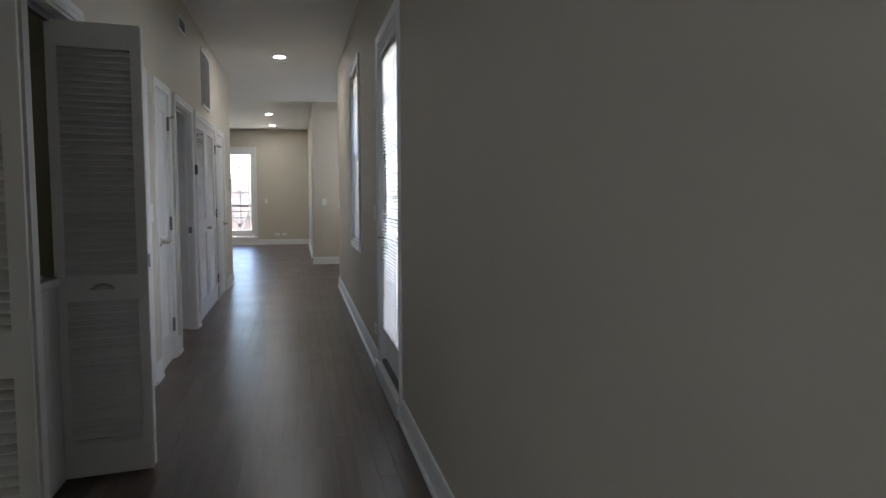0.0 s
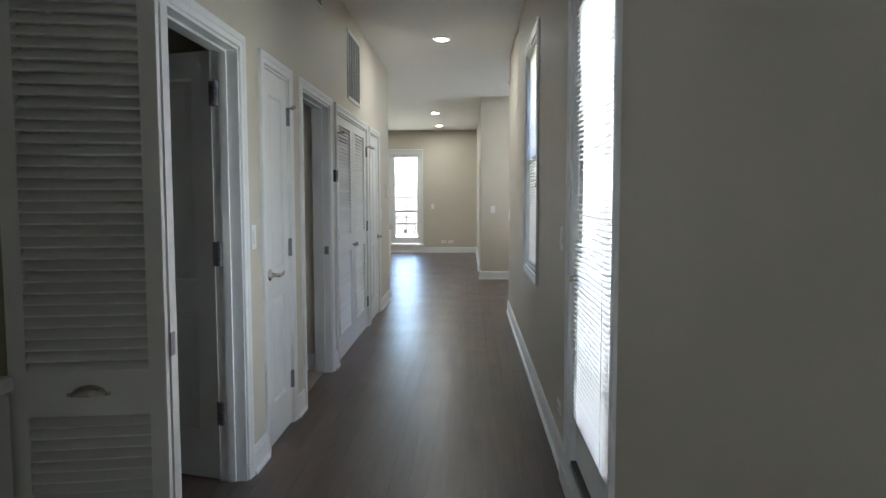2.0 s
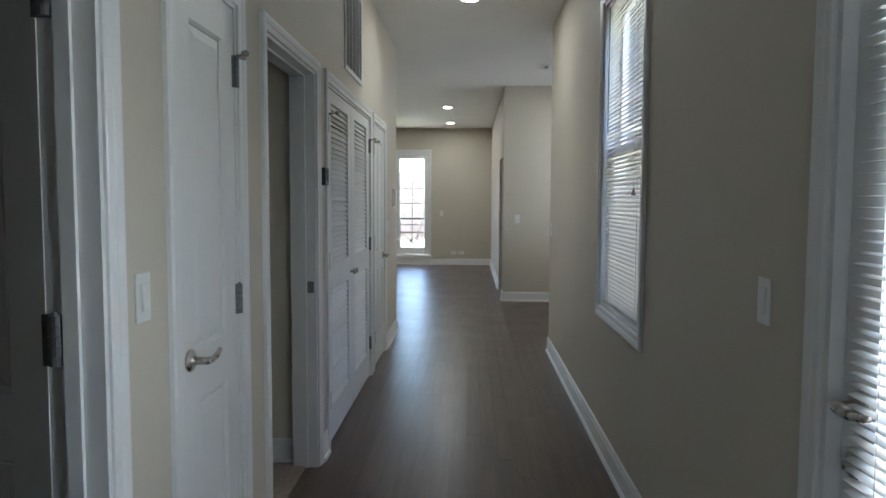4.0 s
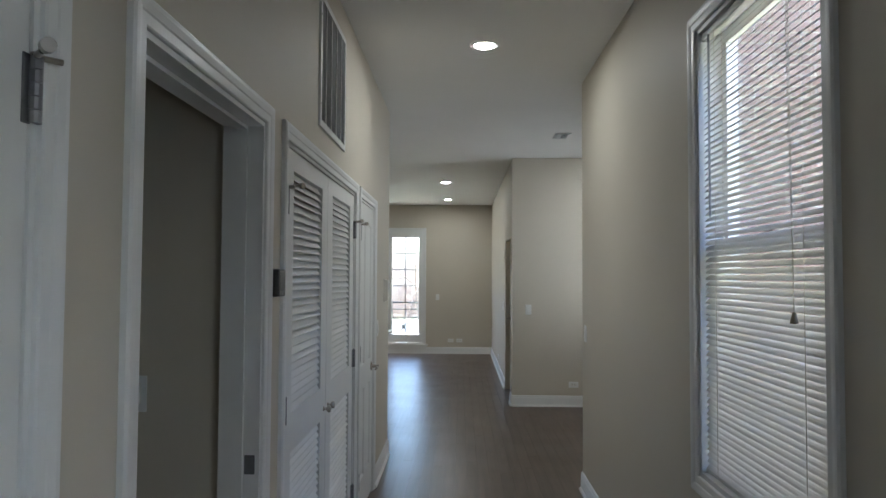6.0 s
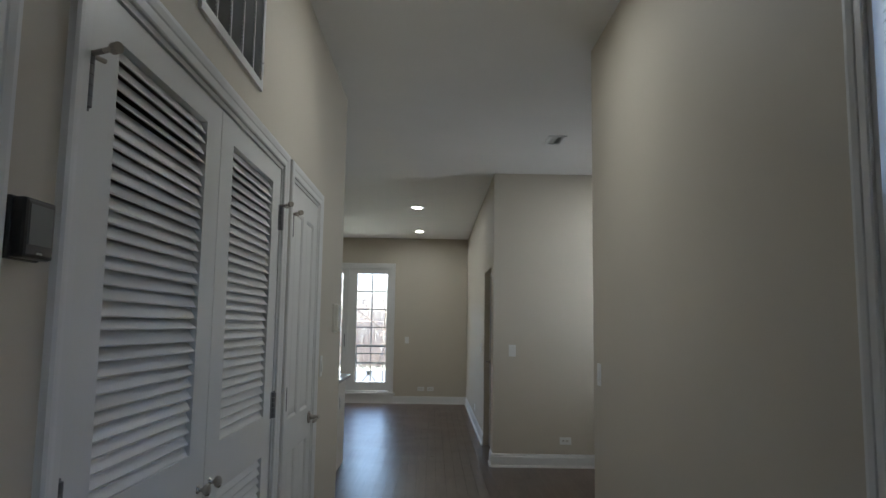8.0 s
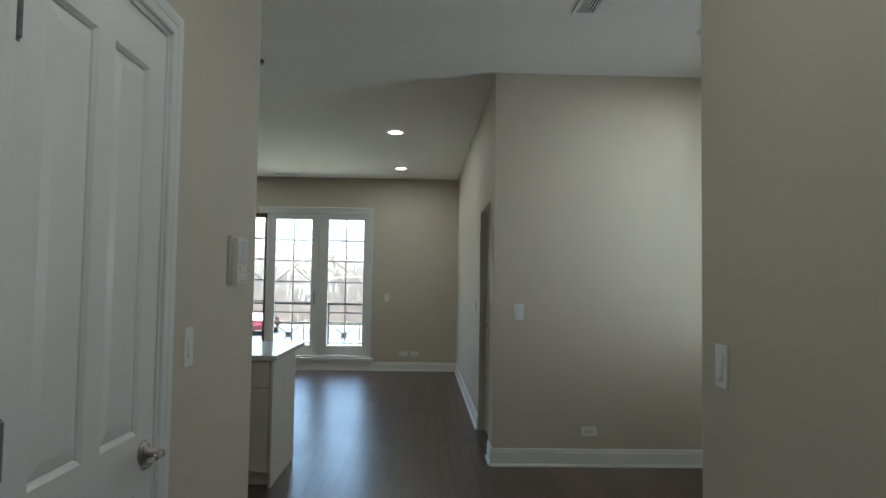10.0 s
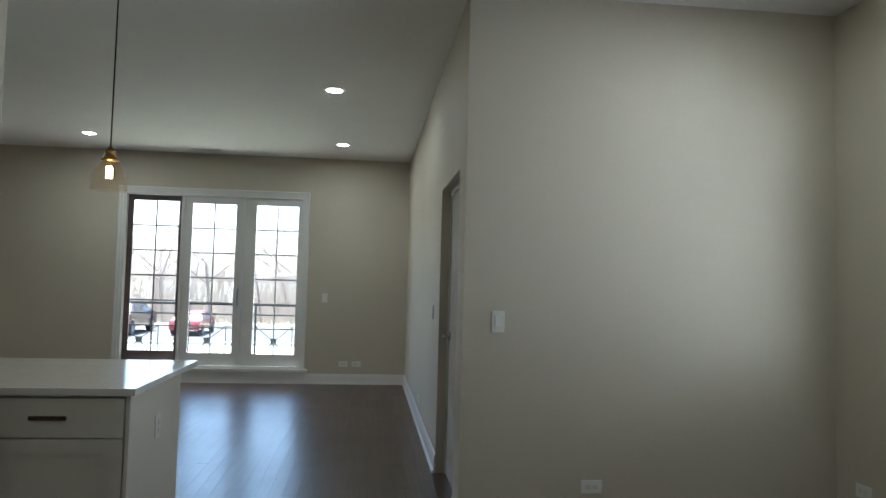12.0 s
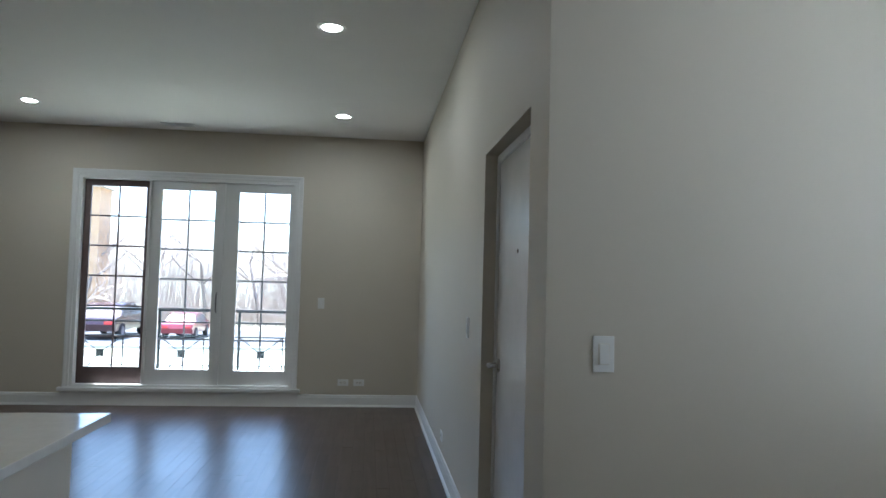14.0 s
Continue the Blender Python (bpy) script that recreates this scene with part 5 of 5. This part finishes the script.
M_RED = material("red_lamp", (0.5, 0.03, 0.03), 0.3, spread=0.05, scale=5)
PAINTS = [material(n, c, 0.25, 0.2, spread=0.03, scale=3, coat=0.6) for n, c in (("dark_red_car_paint", (0.035, 0.010, 0.013)), ("white_car_paint", (0.75, 0.75, 0.75)), ("red_car_paint", (0.22, 0.03, 0.035)))]
car(-12.6, 46.5, PAINTS[0], "dark maroon car parked nose to the kerb", 90, 1.15)
car(-9.1, 46.8, PAINTS[2], "small red car parked nose to the kerb", 90, 0.85)
car(-17.0, 50.0, PAINTS[1], "white car parked along the street", 0)

# ---- floor planks ----
rng = random.Random(2)
PLANK = 0.089
planks = {}
rest = bmesh.new()
count = 0
rows = int((X_ALC + T - X_WEST) / PLANK)
verts, faces = [], []
for r in range(rows):
    x = X_WEST + r * PLANK
    y = Y_BACK - rng.uniform(0, 1.2)
    while y < Y_FAR:
        ln = rng.choice((0.6, 0.75, 0.9, 1.05, 1.2, 1.35))
        a, b = max(y, Y_BACK if x < XR + 0.02 else Y_RIGHT - T), min(y + ln, Y_FAR)
        if XL - 0.02 < x < XR - 0.02 and 1.6 < a and b < 15.2 and count < 300 and b - a == ln:
            if ln not in planks:
                bm = bmesh.new()
                e = 0.0003
                lo = [bm.verts.new(p) for p in ((e, e, -0.0035), (PLANK - e, e, -0.0035), (PLANK - e, ln - e, -0.0035), (e, ln - e, -0.0035))]
                up = [bm.verts.new(p) for p in ((2 * e, 2 * e, 0), (PLANK - 2 * e, 2 * e, 0), (PLANK - 2 * e, ln - 2 * e, 0), (2 * e, ln - 2 * e, 0))]
                bm.faces.new(up)
                for i in range(4):
                    bm.faces.new((lo[i], lo[(i + 1) % 4], up[(i + 1) % 4], up[i]))
                planks[ln] = link_mesh("plank", bm, M_FLOOR_PLANK)
            shared("plank", planks[ln], floor_bed, pose(x, a, 0))
            count += 1
        elif b - a > 0.02:
            e, n0 = 0.0003, len(verts)
            x2 = x + PLANK
            verts += [(x + e, a + e, -0.0035), (x2 - e, a + e, -0.0035), (x2 - e, b - e, -0.0035), (x + e, b - e, -0.0035)]
            verts += [(x + 2 * e, a + 2 * e, 0), (x2 - 2 * e, a + 2 * e, 0), (x2 - 2 * e, b - 2 * e, 0), (x + 2 * e, b - 2 * e, 0)]
            faces += [(n0 + 4, n0 + 5, n0 + 6, n0 + 7)] + [(n0 + i, n0 + (i + 1) % 4, n0 + 4 + (i + 1) % 4, n0 + 4 + i) for i in range(4)]
        y += ln
me = bpy.data.meshes.new("planks_beyond")
me.from_pydata(verts, [], faces)
me.materials.append(M_FLOOR_REST)
ob = new("planks_beyond", me)
ob.parent = floor_bed
tagged(ob, "dark stained hardwood planks", kind="stuff")
